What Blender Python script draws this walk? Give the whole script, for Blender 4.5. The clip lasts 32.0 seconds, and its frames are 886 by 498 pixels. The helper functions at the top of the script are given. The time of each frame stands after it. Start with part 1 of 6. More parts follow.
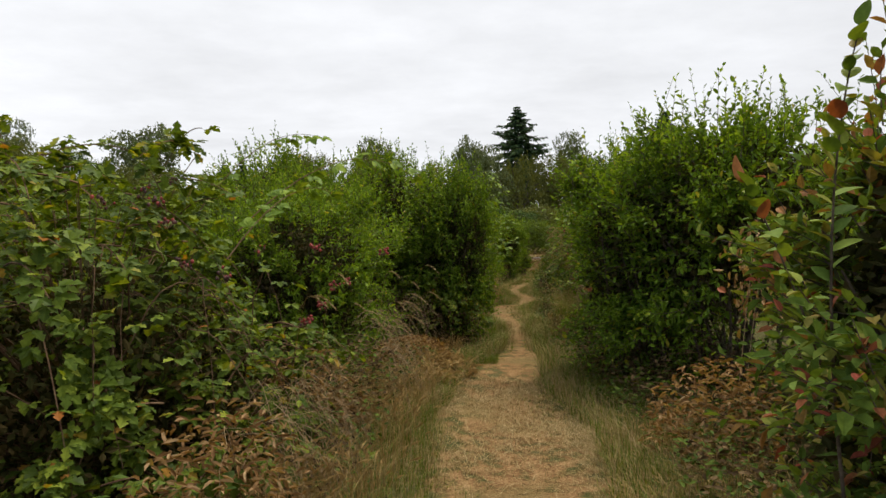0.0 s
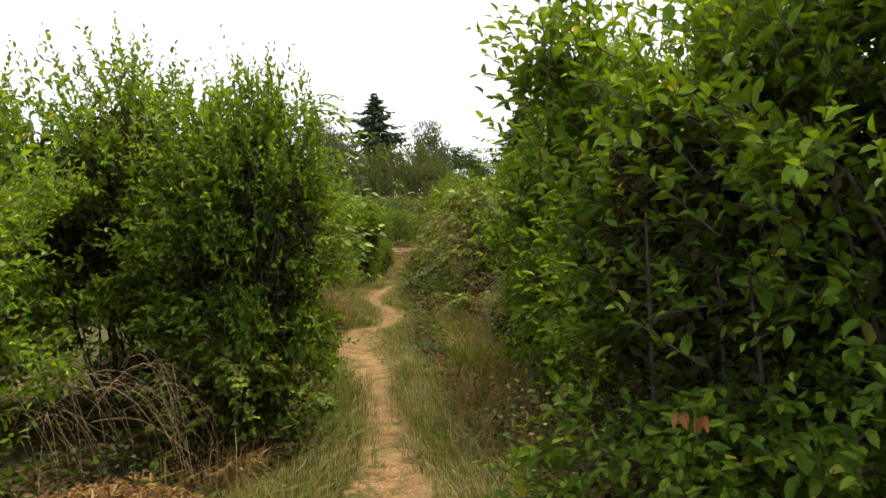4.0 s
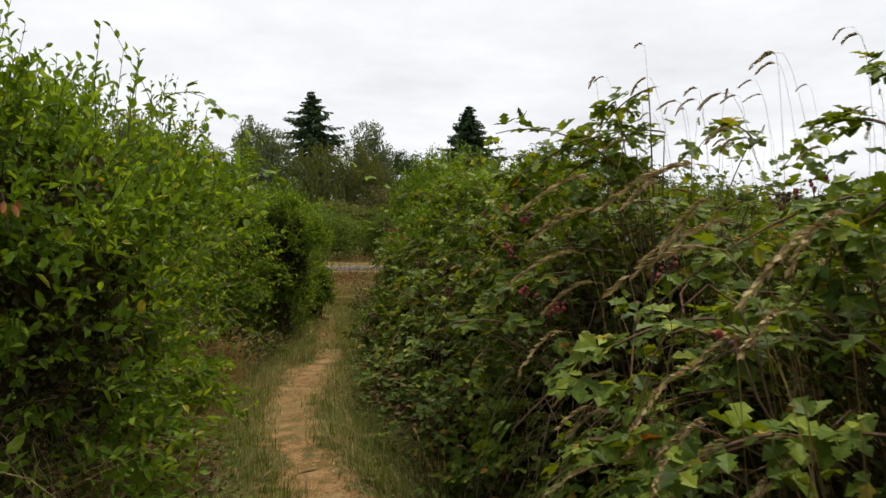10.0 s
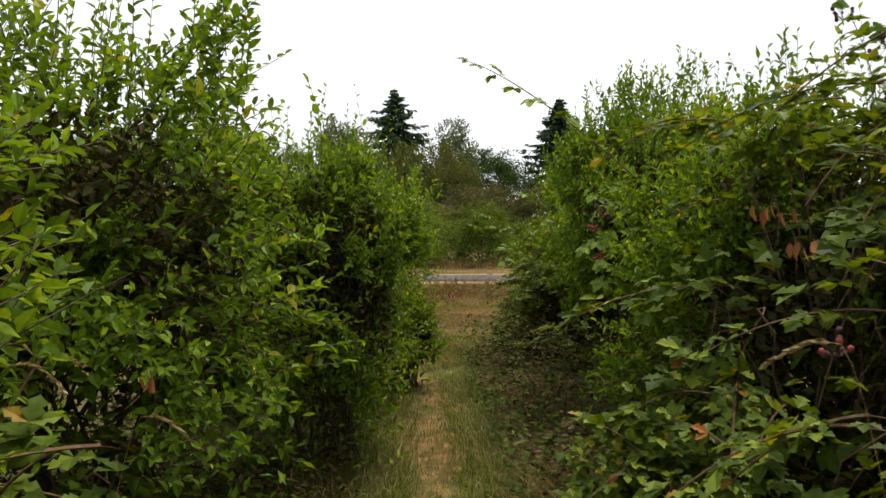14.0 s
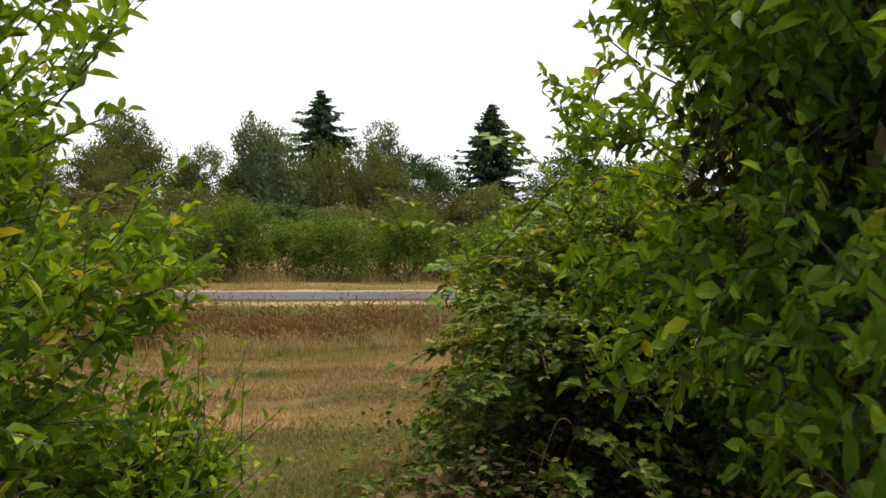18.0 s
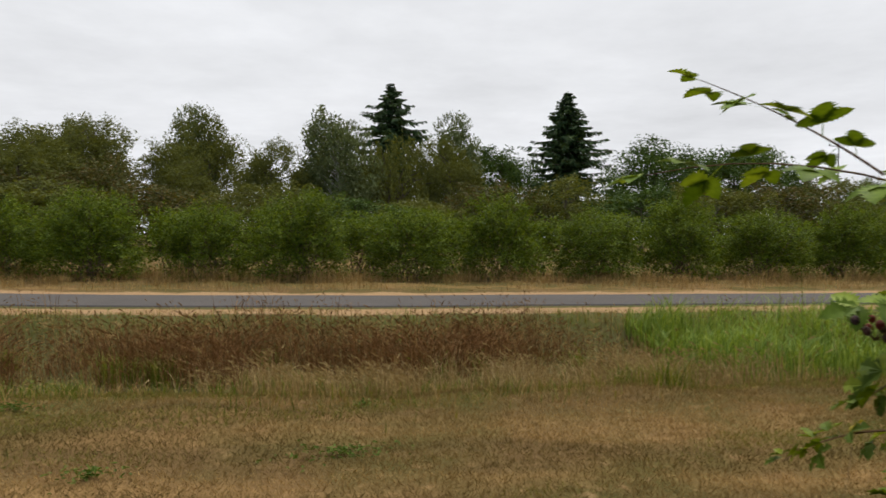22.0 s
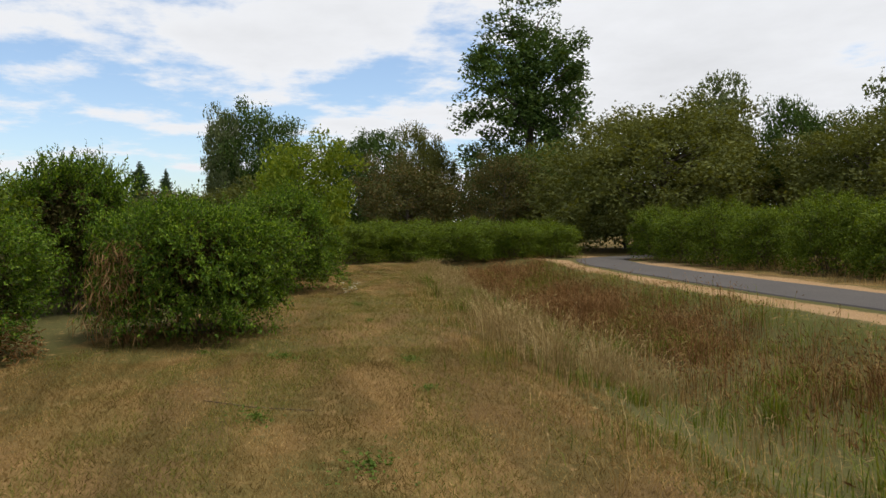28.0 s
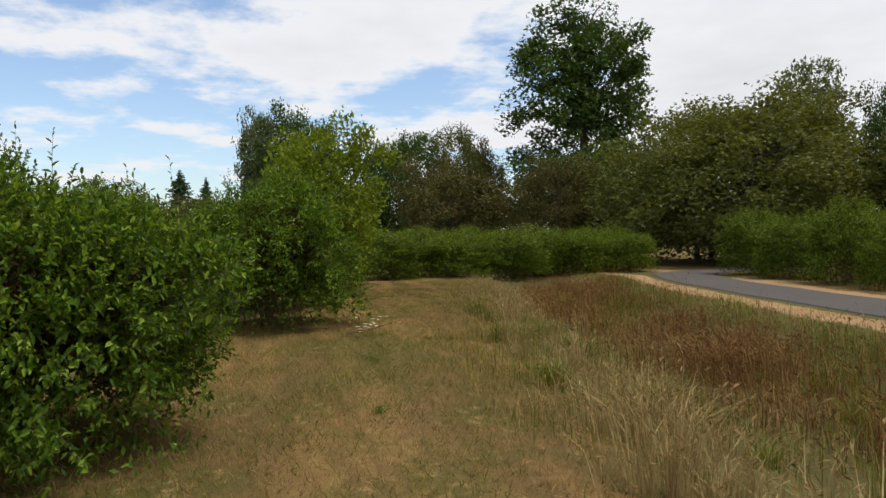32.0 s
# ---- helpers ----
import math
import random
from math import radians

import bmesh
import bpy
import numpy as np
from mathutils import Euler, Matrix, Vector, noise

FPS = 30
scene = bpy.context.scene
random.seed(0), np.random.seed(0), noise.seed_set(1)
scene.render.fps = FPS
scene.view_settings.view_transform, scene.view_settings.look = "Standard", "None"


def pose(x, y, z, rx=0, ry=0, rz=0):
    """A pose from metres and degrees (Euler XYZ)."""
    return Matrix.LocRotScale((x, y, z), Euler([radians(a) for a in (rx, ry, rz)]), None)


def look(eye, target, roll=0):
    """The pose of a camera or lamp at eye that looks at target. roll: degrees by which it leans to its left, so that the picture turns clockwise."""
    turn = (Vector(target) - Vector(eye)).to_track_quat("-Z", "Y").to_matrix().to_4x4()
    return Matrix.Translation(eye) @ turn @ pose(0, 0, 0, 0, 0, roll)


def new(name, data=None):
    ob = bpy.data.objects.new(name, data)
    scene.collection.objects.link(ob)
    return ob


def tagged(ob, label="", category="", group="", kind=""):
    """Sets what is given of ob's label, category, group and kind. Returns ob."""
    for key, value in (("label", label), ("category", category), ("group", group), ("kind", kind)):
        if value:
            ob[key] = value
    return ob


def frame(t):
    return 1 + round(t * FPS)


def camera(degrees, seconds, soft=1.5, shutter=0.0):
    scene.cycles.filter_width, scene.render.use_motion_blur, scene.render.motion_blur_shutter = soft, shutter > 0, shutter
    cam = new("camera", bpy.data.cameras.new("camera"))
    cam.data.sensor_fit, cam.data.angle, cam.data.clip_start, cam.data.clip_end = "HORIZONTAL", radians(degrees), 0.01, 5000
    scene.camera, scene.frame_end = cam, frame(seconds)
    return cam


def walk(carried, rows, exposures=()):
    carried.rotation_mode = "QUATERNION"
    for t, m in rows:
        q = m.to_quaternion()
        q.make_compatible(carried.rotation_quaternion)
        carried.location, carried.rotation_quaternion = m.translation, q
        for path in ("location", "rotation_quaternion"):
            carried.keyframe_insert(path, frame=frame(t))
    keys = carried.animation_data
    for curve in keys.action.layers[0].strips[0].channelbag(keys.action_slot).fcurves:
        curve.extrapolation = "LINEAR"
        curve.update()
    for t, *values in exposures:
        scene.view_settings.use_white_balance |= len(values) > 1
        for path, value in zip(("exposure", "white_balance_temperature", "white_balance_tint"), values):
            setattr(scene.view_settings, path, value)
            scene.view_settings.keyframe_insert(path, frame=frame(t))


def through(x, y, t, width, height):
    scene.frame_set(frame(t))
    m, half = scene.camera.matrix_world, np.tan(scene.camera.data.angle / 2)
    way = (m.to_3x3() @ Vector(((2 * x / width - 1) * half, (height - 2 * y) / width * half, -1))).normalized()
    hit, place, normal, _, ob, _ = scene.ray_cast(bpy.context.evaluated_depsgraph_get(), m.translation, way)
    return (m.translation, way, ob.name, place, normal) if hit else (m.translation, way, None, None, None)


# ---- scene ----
# Camera: seconds, x, y, z, yaw to the left, pitch up, roll.
PATH = (
    (0.0, 0.00, 0.04, 1.527, 5.98, -1.27, -0.53),
    (0.5, -0.10, 0.31, 1.511, 4.35, -1.79, -0.27),
    (1.0, -0.22, 0.88, 1.535, 1.71, -2.11, -0.36),
    (1.5, -0.21, 1.58, 1.565, -0.06, -2.24, -0.49),
    (2.0, -0.21, 2.29, 1.500, -2.32, -2.26, -0.44),
    (2.5, -0.15, 3.00, 1.481, -3.85, -2.12, -0.48),
    (3.0, -0.06, 3.59, 1.531, -4.03, -1.86, -0.39),
    (3.5, -0.05, 4.33, 1.483, -5.03, -1.98, -0.47),
    (4.0, -0.06, 5.08, 1.457, -5.42, -2.05, -0.53),
    (4.5, -0.11, 5.79, 1.416, -5.40, -1.95, -0.42),
    (6.5, 0.02, 8.32, 1.555, -6.37, -1.70, 0.08),
    (7.0, 0.08, 8.95, 1.558, -6.63, -1.48, 0.27),
    (7.5, 0.14, 9.68, 1.555, -7.60, -1.44, 0.10),
    (8.0, 0.22, 10.36, 1.529, -9.21, -1.53, 0.19),
    (8.5, 0.22, 11.02, 1.550, -10.08, -1.33, 0.43),
    (9.0, 0.12, 11.68, 1.569, -10.77, -1.23, 0.58),
    (9.5, 0.08, 12.37, 1.523, -10.77, -1.35, 0.45),
    (10.0, 0.04, 13.04, 1.488, -10.59, -1.29, 0.70),
    (10.5, 0.01, 13.77, 1.530, -10.09, -1.33, 0.33),
    (11.0, -0.03, 14.50, 1.539, -9.67, -1.39, 0.25),
    (11.5, -0.02, 15.22, 1.494, -9.29, -1.42, 0.31),
    (12.0, 0.05, 15.98, 1.500, -9.10, -1.47, 0.18),
    (12.5, 0.16, 16.75, 1.571, -8.50, -1.54, 0.14),
    (13.0, 0.13, 17.46, 1.494, -8.24, -1.42, 0.03),
    (13.5, 0.08, 18.13, 1.431, -6.67, -1.35, -0.17),
    (14.0, 0.03, 18.71, 1.473, -3.95, -1.24, 0.18),
    (14.5, -0.15, 19.35, 1.443, -3.83, -1.31, 0.33),
    (16.5, 0.58, 21.94, 1.415, -7.01, -0.64, 0.80),
    (17.0, 0.76, 22.45, 1.480, -8.61, -0.75, 0.58),
    (17.5, 0.78, 22.93, 1.432, -9.23, -0.60, 0.99),
    (18.0, 0.71, 23.38, 1.438, -9.59, -0.52, 0.80),
    (18.5, 0.74, 23.85, 1.414, -9.53, -0.73, 0.73),
    (19.0, 0.78, 24.28, 1.462, -9.57, -0.63, 0.58),
    (19.5, 0.81, 24.73, 1.491, -9.78, -0.84, 0.65),
    (20.0, 0.81, 25.12, 1.505, -10.54, -0.68, 0.76),
    (20.5, 0.89, 25.52, 1.527, -10.63, -0.85, 0.38),
    (21.0, 0.84, 25.88, 1.490, -10.70, -0.79, 0.68),
    (21.5, 0.63, 26.19, 1.462, -10.57, -0.73, 0.60),
    (22.0, 0.42, 26.50, 1.415, -4.11, -0.97, 0.47),
    (22.5, 0.19, 26.95, 1.438, 8.64, -1.13, 0.40),
    (23.0, -0.12, 27.39, 1.477, 21.02, -1.25, 0.23),
    (23.5, -0.43, 27.85, 1.523, 34.41, -1.32, 0.23),
    (24.0, -0.83, 28.19, 1.488, 46.69, -1.53, 0.08),
    (24.5, -1.29, 28.57, 1.494, 55.13, -1.42, 0.08),
    (25.0, -1.78, 28.94, 1.569, 62.86, -1.38, 0.08),
    (25.5, -2.34, 29.30, 1.535, 66.04, -1.65, 0.16),
    (26.0, -3.00, 29.62, 1.485, 67.20, -1.47, 0.19),
    (26.5, -3.63, 29.91, 1.509, 70.27, -1.32, 0.16),
    (28.5, -6.57, 30.89, 1.493, 72.01, -1.18, -0.41),
    (29.0, -7.25, 31.14, 1.500, 72.76, -0.92, -0.41),
    (29.5, -7.90, 31.29, 1.505, 73.20, -0.91, -0.41),
    (30.0, -8.58, 31.44, 1.521, 73.52, -0.84, -0.33),
    (30.5, -9.24, 31.58, 1.477, 74.35, -0.98, -0.43),
    (31.0, -9.92, 31.78, 1.467, 74.72, -0.87, -0.43),
    (31.5, -10.60, 31.98, 1.497, 75.03, -0.64, -0.48),
    (32.0, -11.33, 32.15, 1.502, 75.15, -0.53, -0.48),
)

CLOUD = 0.95   # radiance of the cloud layer
EXPOSURES = ((0.0, 0.05), (1.0, 0.12), (2.0, 0.32), (3.0, 0.55), (4.0, 0.85), (5.0, 0.8), (7.0, 0.6), (9.0, 0.1), (12.0, 0.2), (14.5, 0.42), (17.0, 0.6), (19.0, 0.28), (20.0, 0.1), (22.0, -0.1), (26.0, -0.14), (32.0, -0.14))
cam = camera(63.7, 32.0, shutter=0.12)
walk(cam, [(t, pose(x, y, z, 0, 0, yaw) @ pose(0, 0, 0, 90 + pitch, 0, 0) @ pose(0, 0, 0, 0, 0, roll))
           for t, x, y, z, yaw, pitch, roll in PATH],
     exposures=EXPOSURES)

# ---- light ----
SUN_ELEVATION, SUN_AZIMUTH = 67, 36   # degrees; azimuth to the right of +y
world = bpy.data.worlds.new("sky")
scene.world = world
world.use_nodes = True
wt = world.node_tree
wt.nodes.clear()


def wnode(kind, **values):
    n = wt.nodes.new(kind)
    for key, value in values.items():
        n.inputs[int(key[1:])].default_value = value
    return n


def wmath(op, a, b=0.0, c=0.0):
    n = wt.nodes.new("ShaderNodeMath")
    n.operation = op
    for i, v in enumerate((a, b, c)):
        if isinstance(v, (int, float)):
            n.inputs[i].default_value = v
        else:
            wt.links.new(v, n.inputs[i])
    return n.outputs[0]


air = wt.nodes.new("ShaderNodeTexSky")
air.sky_type, air.sun_disc = "NISHITA", False
air.sun_elevation, air.sun_rotation = radians(SUN_ELEVATION), radians(SUN_AZIMUTH)
air.air_density, air.dust_density, air.ozone_density = 1.0, 1.2, 1.5
coord = wt.nodes.new("ShaderNodeTexCoord")
split = wt.nodes.new("ShaderNodeSeparateXYZ")
wt.links.new(coord.outputs["Generated"], split.inputs[0])
sx, sy, sz = split.outputs
low = wmath("ADD", wmath("MAXIMUM", sz, 0.0), 0.09)
flat = wt.nodes.new("ShaderNodeCombineXYZ")
wt.links.new(wmath("DIVIDE", sx, low), flat.inputs[0])
wt.links.new(wmath("DIVIDE", sy, low), flat.inputs[1])
puffs = wnode("ShaderNodeTexNoise", _2=0.85, _3=8.0, _4=0.6)
wt.links.new(flat.outputs[0], puffs.inputs["Vector"])
streaks = wnode("ShaderNodeTexNoise", _2=2.6, _3=5.0, _4=0.6)
wt.links.new(flat.outputs[0], streaks.inputs["Vector"])
# cloud cover is thick towards the sun and breaks up to the west
cover = wmath("ADD", wmath("MULTIPLY", sx, 0.15), wmath("MULTIPLY", sy, 0.22))
cover = wmath("ADD", cover, wmath("MULTIPLY", sz, 0.22))
thick = wmath("ADD", wmath("ADD", wmath("MULTIPLY_ADD", puffs.outputs["Fac"], 1.5, -0.22), cover), wmath("MULTIPLY", streaks.outputs["Fac"], 0.18))
veil = wt.nodes.new("ShaderNodeMapRange")
veil.interpolation_type = "SMOOTHSTEP"
veil.inputs["From Min"].default_value, veil.inputs["From Max"].default_value = 0.45, 0.62
wt.links.new(thick, veil.inputs["Value"])
grey = wt.nodes.new("ShaderNodeMapRange")
grey.inputs["From Min"].default_value, grey.inputs["From Max"].default_value = 0.55, 1.25
grey.inputs["To Min"].default_value, grey.inputs["To Max"].default_value = 1.08, 0.80
wt.links.new(thick, grey.inputs["Value"])
cloud = wt.nodes.new("ShaderNodeVectorMath")
cloud.operation = "SCALE"
cloud.inputs[0].default_value = (0.95, 0.965, 1.0)
wt.links.new(wmath("MULTIPLY", grey.outputs[0], CLOUD), cloud.inputs["Scale"])
clear = wt.nodes.new("ShaderNodeVectorMath")
clear.operation = "SCALE"
wt.links.new(air.outputs[0], clear.inputs[0])
clear.inputs["Scale"].default_value = 0.2
sky = wt.nodes.new("ShaderNodeMix")
sky.data_type = "RGBA"
wt.links.new(veil.outputs[0], sky.inputs["Factor"])
wt.links.new(clear.outputs[0], sky.inputs["A"])
wt.links.new(cloud.outputs[0], sky.inputs["B"])
shine = wt.nodes.new("ShaderNodeBackground")
wt.links.new(sky.outputs["Result"], shine.inputs[0])
shine.inputs[1].default_value = 1.0
wt.links.new(shine.outputs[0], wt.nodes.new("ShaderNodeOutputWorld").inputs[0])

sun = new("sun", bpy.data.lights.new("sun", "SUN"))
sun.data.energy, sun.data.angle, sun.data.color = 3.6, radians(20), (1.0, 0.95, 0.87)
az, el = radians(SUN_AZIMUTH), radians(SUN_ELEVATION)
sun.matrix_world = look((30 * math.sin(az), 30 * math.cos(az), 40), (0, 0, 40 - 30 * math.tan(el)))


# ---- materials ----
class Nodes:
    """A new material and short ways to add nodes to it."""

    def __init__(self, name):
        self.mat = bpy.data.materials.new(name)
        self.mat.use_nodes = True
        self.tree = self.mat.node_tree
        self.bsdf = self.tree.nodes["Principled BSDF"]
        self.out = self.tree.nodes["Material Output"]

    def add(self, kind, **inputs):
        n = self.tree.nodes.new(kind)
        for key, value in inputs.items():
            self.put(n.inputs[key.replace("_", " ")], value)
        return n

    def put(self, socket, value):
        if isinstance(value, bpy.types.NodeSocket):
            self.tree.links.new(value, socket)
        else:
            socket.default_value = value

    def noise(self, scale, detail=4.0, rough=0.55):
        where = self.tree.nodes.new("ShaderNodeTexCoord").outputs["Object"]
        return self.add("ShaderNodeTexNoise", Vector=where, Scale=scale, Detail=detail, Roughness=rough).outputs["Fac"]

    def ramp(self, fac, *stops):
        r = self.tree.nodes.new("ShaderNodeValToRGB")
        while len(r.color_ramp.elements) < len(stops):
            r.color_ramp.elements.new(1.0)
        for e, (at, colour) in zip(r.color_ramp.elements, stops):
            e.position = at
            e.color = (*colour, 1) if isinstance(colour, tuple) else (colour, colour, colour, 1)
        self.put(r.inputs[0], fac)
        return r.outputs[0]

    def mix(self, fac, a, b, blend="MIX"):
        n = self.tree.nodes.new("ShaderNodeMix")
        n.data_type, n.blend_type = "RGBA", blend
        for socket, value in ((n.inputs["Factor"], fac), (n.inputs["A"], a), (n.inputs["B"], b)):
            self.put(socket, (*value, 1) if isinstance(value, tuple) else value)
        return n.outputs["Result"]

    def math(self, op, a, b=0.0):
        n = self.tree.nodes.new("ShaderNodeMath")
        n.operation = op
        self.put(n.inputs[0], a)
        self.put(n.inputs[1], b)
        return n.outputs[0]

    def attribute(self, name):
        n = self.tree.nodes.new("ShaderNodeAttribute")
        n.attribute_name = name
        return n.outputs["Fac"]

    def island(self):
        return self.tree.nodes.new("ShaderNodeNewGeometry").outputs["Random Per Island"]

    def done(self, colour, rough=0.6, bump=None, depth=0.01, specular=0.35):
        self.put(self.bsdf.inputs["Base Color"], colour)
        self.put(self.bsdf.inputs["Roughness"], rough)
        self.bsdf.inputs["Specular IOR Level"].default_value = specular
        if bump is not None:
            b = self.add("ShaderNodeBump", Height=bump, Distance=depth, Strength=1.0)
            self.put(self.bsdf.inputs["Normal"], b.outputs[0])
        return self.mat


def leaf_material(name, stops, through=0.2, rough=0.55, patch=0.8, specular=0.05, tint=(1.4, 1.25, 0.25), streaks=False):
    """Foliage: each leaf has its own shade, larger patches vary, and light passes through."""
    n = Nodes(name)
    each = n.tree.nodes.new("ShaderNodeObjectInfo").outputs["Random"]
    own = n.ramp(n.math("FRACT", n.math("ADD", n.island(), each)), *stops)
    drift = n.noise(patch, 2.0)
    mottle = n.ramp(n.noise(48.0, 3.0), (0.3, (0.72, 0.74, 0.7)), (0.7, (1.22, 1.2, 1.15)))
    own = n.mix(1.0, own, mottle, "MULTIPLY")
    colour = n.mix(n.math("MULTIPLY", drift, 0.55), own, n.mix(1.0, own, (0.7, 0.72, 0.55), "MULTIPLY"))
    if streaks:
        where = n.tree.nodes.new("ShaderNodeTexCoord").outputs["Object"]
        rows = n.add("ShaderNodeMapping", Vector=where, Rotation=(0, 0, radians(14)), Scale=(0.22, 1.7, 1.0))
        swath = n.add("ShaderNodeTexNoise", Vector=rows.outputs[0], Scale=1.0, Detail=4.0, Roughness=0.6).outputs["Fac"]
        colour = n.mix(n.ramp(swath, (0.40, 0.0), (0.62, 1.0)), n.mix(1.0, colour, (0.58, 0.62, 0.5), "MULTIPLY"), n.mix(1.0, colour, (1.35, 1.32, 1.3), "MULTIPLY"))
    n.done(colour, rough, specular=specular)
    glow = n.add("ShaderNodeBsdfTranslucent", Color=n.mix(1.0, colour, tint, "MULTIPLY"))
    blend = n.add("ShaderNodeMixShader", Fac=through)
    n.tree.links.new(n.bsdf.outputs[0], blend.inputs[1])
    n.tree.links.new(glow.outputs[0], blend.inputs[2])
    n.tree.links.new(blend.outputs[0], n.out.inputs[0])
    return n.mat


def bark_material(name, dark, light, scale=14.0):
    n = Nodes(name)
    fac = n.noise(scale, 5.0)
    return n.done(n.ramp(fac, (0.3, dark), (0.7, light)), 0.9, fac, 0.006, 0.05)


BLUEBERRY_LEAF = leaf_material("blueberry leaf", ((0.0, (0.078, 0.133, 0.013)), (0.45, (0.133, 0.216, 0.020)), (0.8, (0.194, 0.300, 0.029)), (0.97, (0.300, 0.416, 0.047)), (1.0, (0.444, 0.366, 0.050))), rough=0.45, specular=0.09, through=0.36)
# Weeds under the bushes: their shade is put into this darker green.
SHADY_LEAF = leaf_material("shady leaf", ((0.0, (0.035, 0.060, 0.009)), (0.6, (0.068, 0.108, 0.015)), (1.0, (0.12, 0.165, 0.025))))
REDDISH_LEAF = leaf_material("reddish leaf", ((0.0, (0.088, 0.143, 0.028)), (0.6, (0.205, 0.279, 0.046)), (0.82, (0.301, 0.273, 0.062)), (0.92, (0.327, 0.143, 0.057)), (1.0, (0.287, 0.068, 0.048))))
BRAMBLE_LEAF = leaf_material("bramble leaf", ((0.0, (0.057, 0.088, 0.013)), (0.45, (0.098, 0.145, 0.018)), (0.8, (0.160, 0.212, 0.025)), (0.95, (0.258, 0.300, 0.036)), (0.985, (0.310, 0.248, 0.033)), (1.0, (0.347, 0.110, 0.028))), rough=0.48, specular=0.08, through=0.32)
FRESH_LEAF = leaf_material("fresh bramble leaf", ((0.0, (0.079, 0.131, 0.014)), (0.6, (0.157, 0.236, 0.028)), (1.0, (0.272, 0.355, 0.048))), rough=0.48, specular=0.07)
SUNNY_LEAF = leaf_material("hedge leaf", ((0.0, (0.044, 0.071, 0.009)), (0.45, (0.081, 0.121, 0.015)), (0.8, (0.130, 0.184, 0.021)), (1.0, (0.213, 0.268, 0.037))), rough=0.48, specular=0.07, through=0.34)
STRIP_LEAF = leaf_material("strip bush leaf", ((0.0, (0.032, 0.070, 0.009)), (0.45, (0.078, 0.146, 0.018)), (0.8, (0.145, 0.240, 0.028)), (1.0, (0.265, 0.370, 0.050))), rough=0.45, specular=0.09, through=0.34)
LIME_LEAF = leaf_material("lime leaf", ((0.0, (0.091, 0.141, 0.017)), (0.5, (0.151, 0.206, 0.024)), (1.0, (0.216, 0.262, 0.037))), through=0.35)
OLIVE_LEAF = leaf_material("olive tree leaf", ((0.0, (0.085, 0.098, 0.032)), (0.5, (0.116, 0.129, 0.043)), (1.0, (0.149, 0.159, 0.055))), patch=0.15, through=0.3)
BROWN_LEAF = leaf_material("browning thicket leaf", ((0.0, (0.060, 0.067, 0.026)), (0.6, (0.094, 0.099, 0.039)), (1.0, (0.163, 0.106, 0.043))), patch=0.15)
DARK_LEAF = leaf_material("dark tree leaf", ((0.0, (0.036, 0.068, 0.021)), (0.6, (0.065, 0.111, 0.029)), (1.0, (0.111, 0.161, 0.046))), patch=0.15)
PALE_LEAF = leaf_material("pale birch leaf", ((0.0, (0.085, 0.111, 0.051)), (0.6, (0.128, 0.157, 0.076)), (1.0, (0.178, 0.204, 0.111))), patch=0.15)
NEEDLE = leaf_material("conifer needle", ((0.0, (0.026, 0.050, 0.023)), (0.6, (0.049, 0.086, 0.038)), (1.0, (0.090, 0.133, 0.051))), through=0.12, patch=0.2)
DEAD_LEAF = leaf_material("dead leaf", ((0.0, (0.16, 0.085, 0.04)), (0.5, (0.30, 0.17, 0.08)), (1.0, (0.45, 0.30, 0.17))), through=0.2, rough=0.8)
RUST_LEAF = leaf_material("rust leaf", ((0.0, (0.22, 0.075, 0.03)), (1.0, (0.34, 0.15, 0.06))), through=0.15, rough=0.8, tint=(1.1, 0.9, 0.7))
STRAW = leaf_material("dry straw", ((0.0, (0.225, 0.142, 0.055)), (0.5, (0.353, 0.230, 0.093)), (1.0, (0.493, 0.342, 0.153))), through=0.25, rough=0.75, tint=(1.1, 1.0, 0.8))
BLOND = leaf_material("blond grass", ((0.0, (0.229, 0.158, 0.068)), (0.5, (0.344, 0.246, 0.119)), (1.0, (0.474, 0.365, 0.199))), through=0.25, rough=0.7, tint=(1.1, 1.0, 0.8))
SEDGE = leaf_material("brown sedge", ((0.0, (0.092, 0.046, 0.020)), (0.45, (0.173, 0.084, 0.035)), (0.8, (0.254, 0.144, 0.060)), (1.0, (0.369, 0.237, 0.108))), through=0.2, rough=0.8, tint=(1.1, 1.0, 0.8))
GREEN_GRASS = leaf_material("green grass", ((0.0, (0.075, 0.107, 0.019)), (0.6, (0.128, 0.166, 0.029)), (1.0, (0.234, 0.222, 0.050))), through=0.3, rough=0.6)
REED = leaf_material("reed", ((0.0, (0.105, 0.163, 0.041)), (0.6, (0.182, 0.274, 0.062)), (1.0, (0.325, 0.383, 0.109))), through=0.3)
TURF = leaf_material("mown turf", ((0.0, (0.185, 0.126, 0.050)), (0.3, (0.232, 0.150, 0.062)), (0.7, (0.305, 0.203, 0.090)), (1.0, (0.400, 0.282, 0.132))), through=0.2, rough=0.8, patch=0.5, tint=(1.1, 1.0, 0.8), streaks=True)
TURF_GREEN = leaf_material("green turf", ((0.0, (0.099, 0.110, 0.029)), (0.6, (0.170, 0.175, 0.045)), (1.0, (0.286, 0.244, 0.073))), through=0.25, rough=0.7)
BRUSH = leaf_material("dead undergrowth", ((0.0, (0.040, 0.024, 0.012)), (0.6, (0.095, 0.058, 0.028)), (1.0, (0.19, 0.125, 0.065))), through=0.1, rough=0.85, tint=(1.1, 1.0, 0.8))
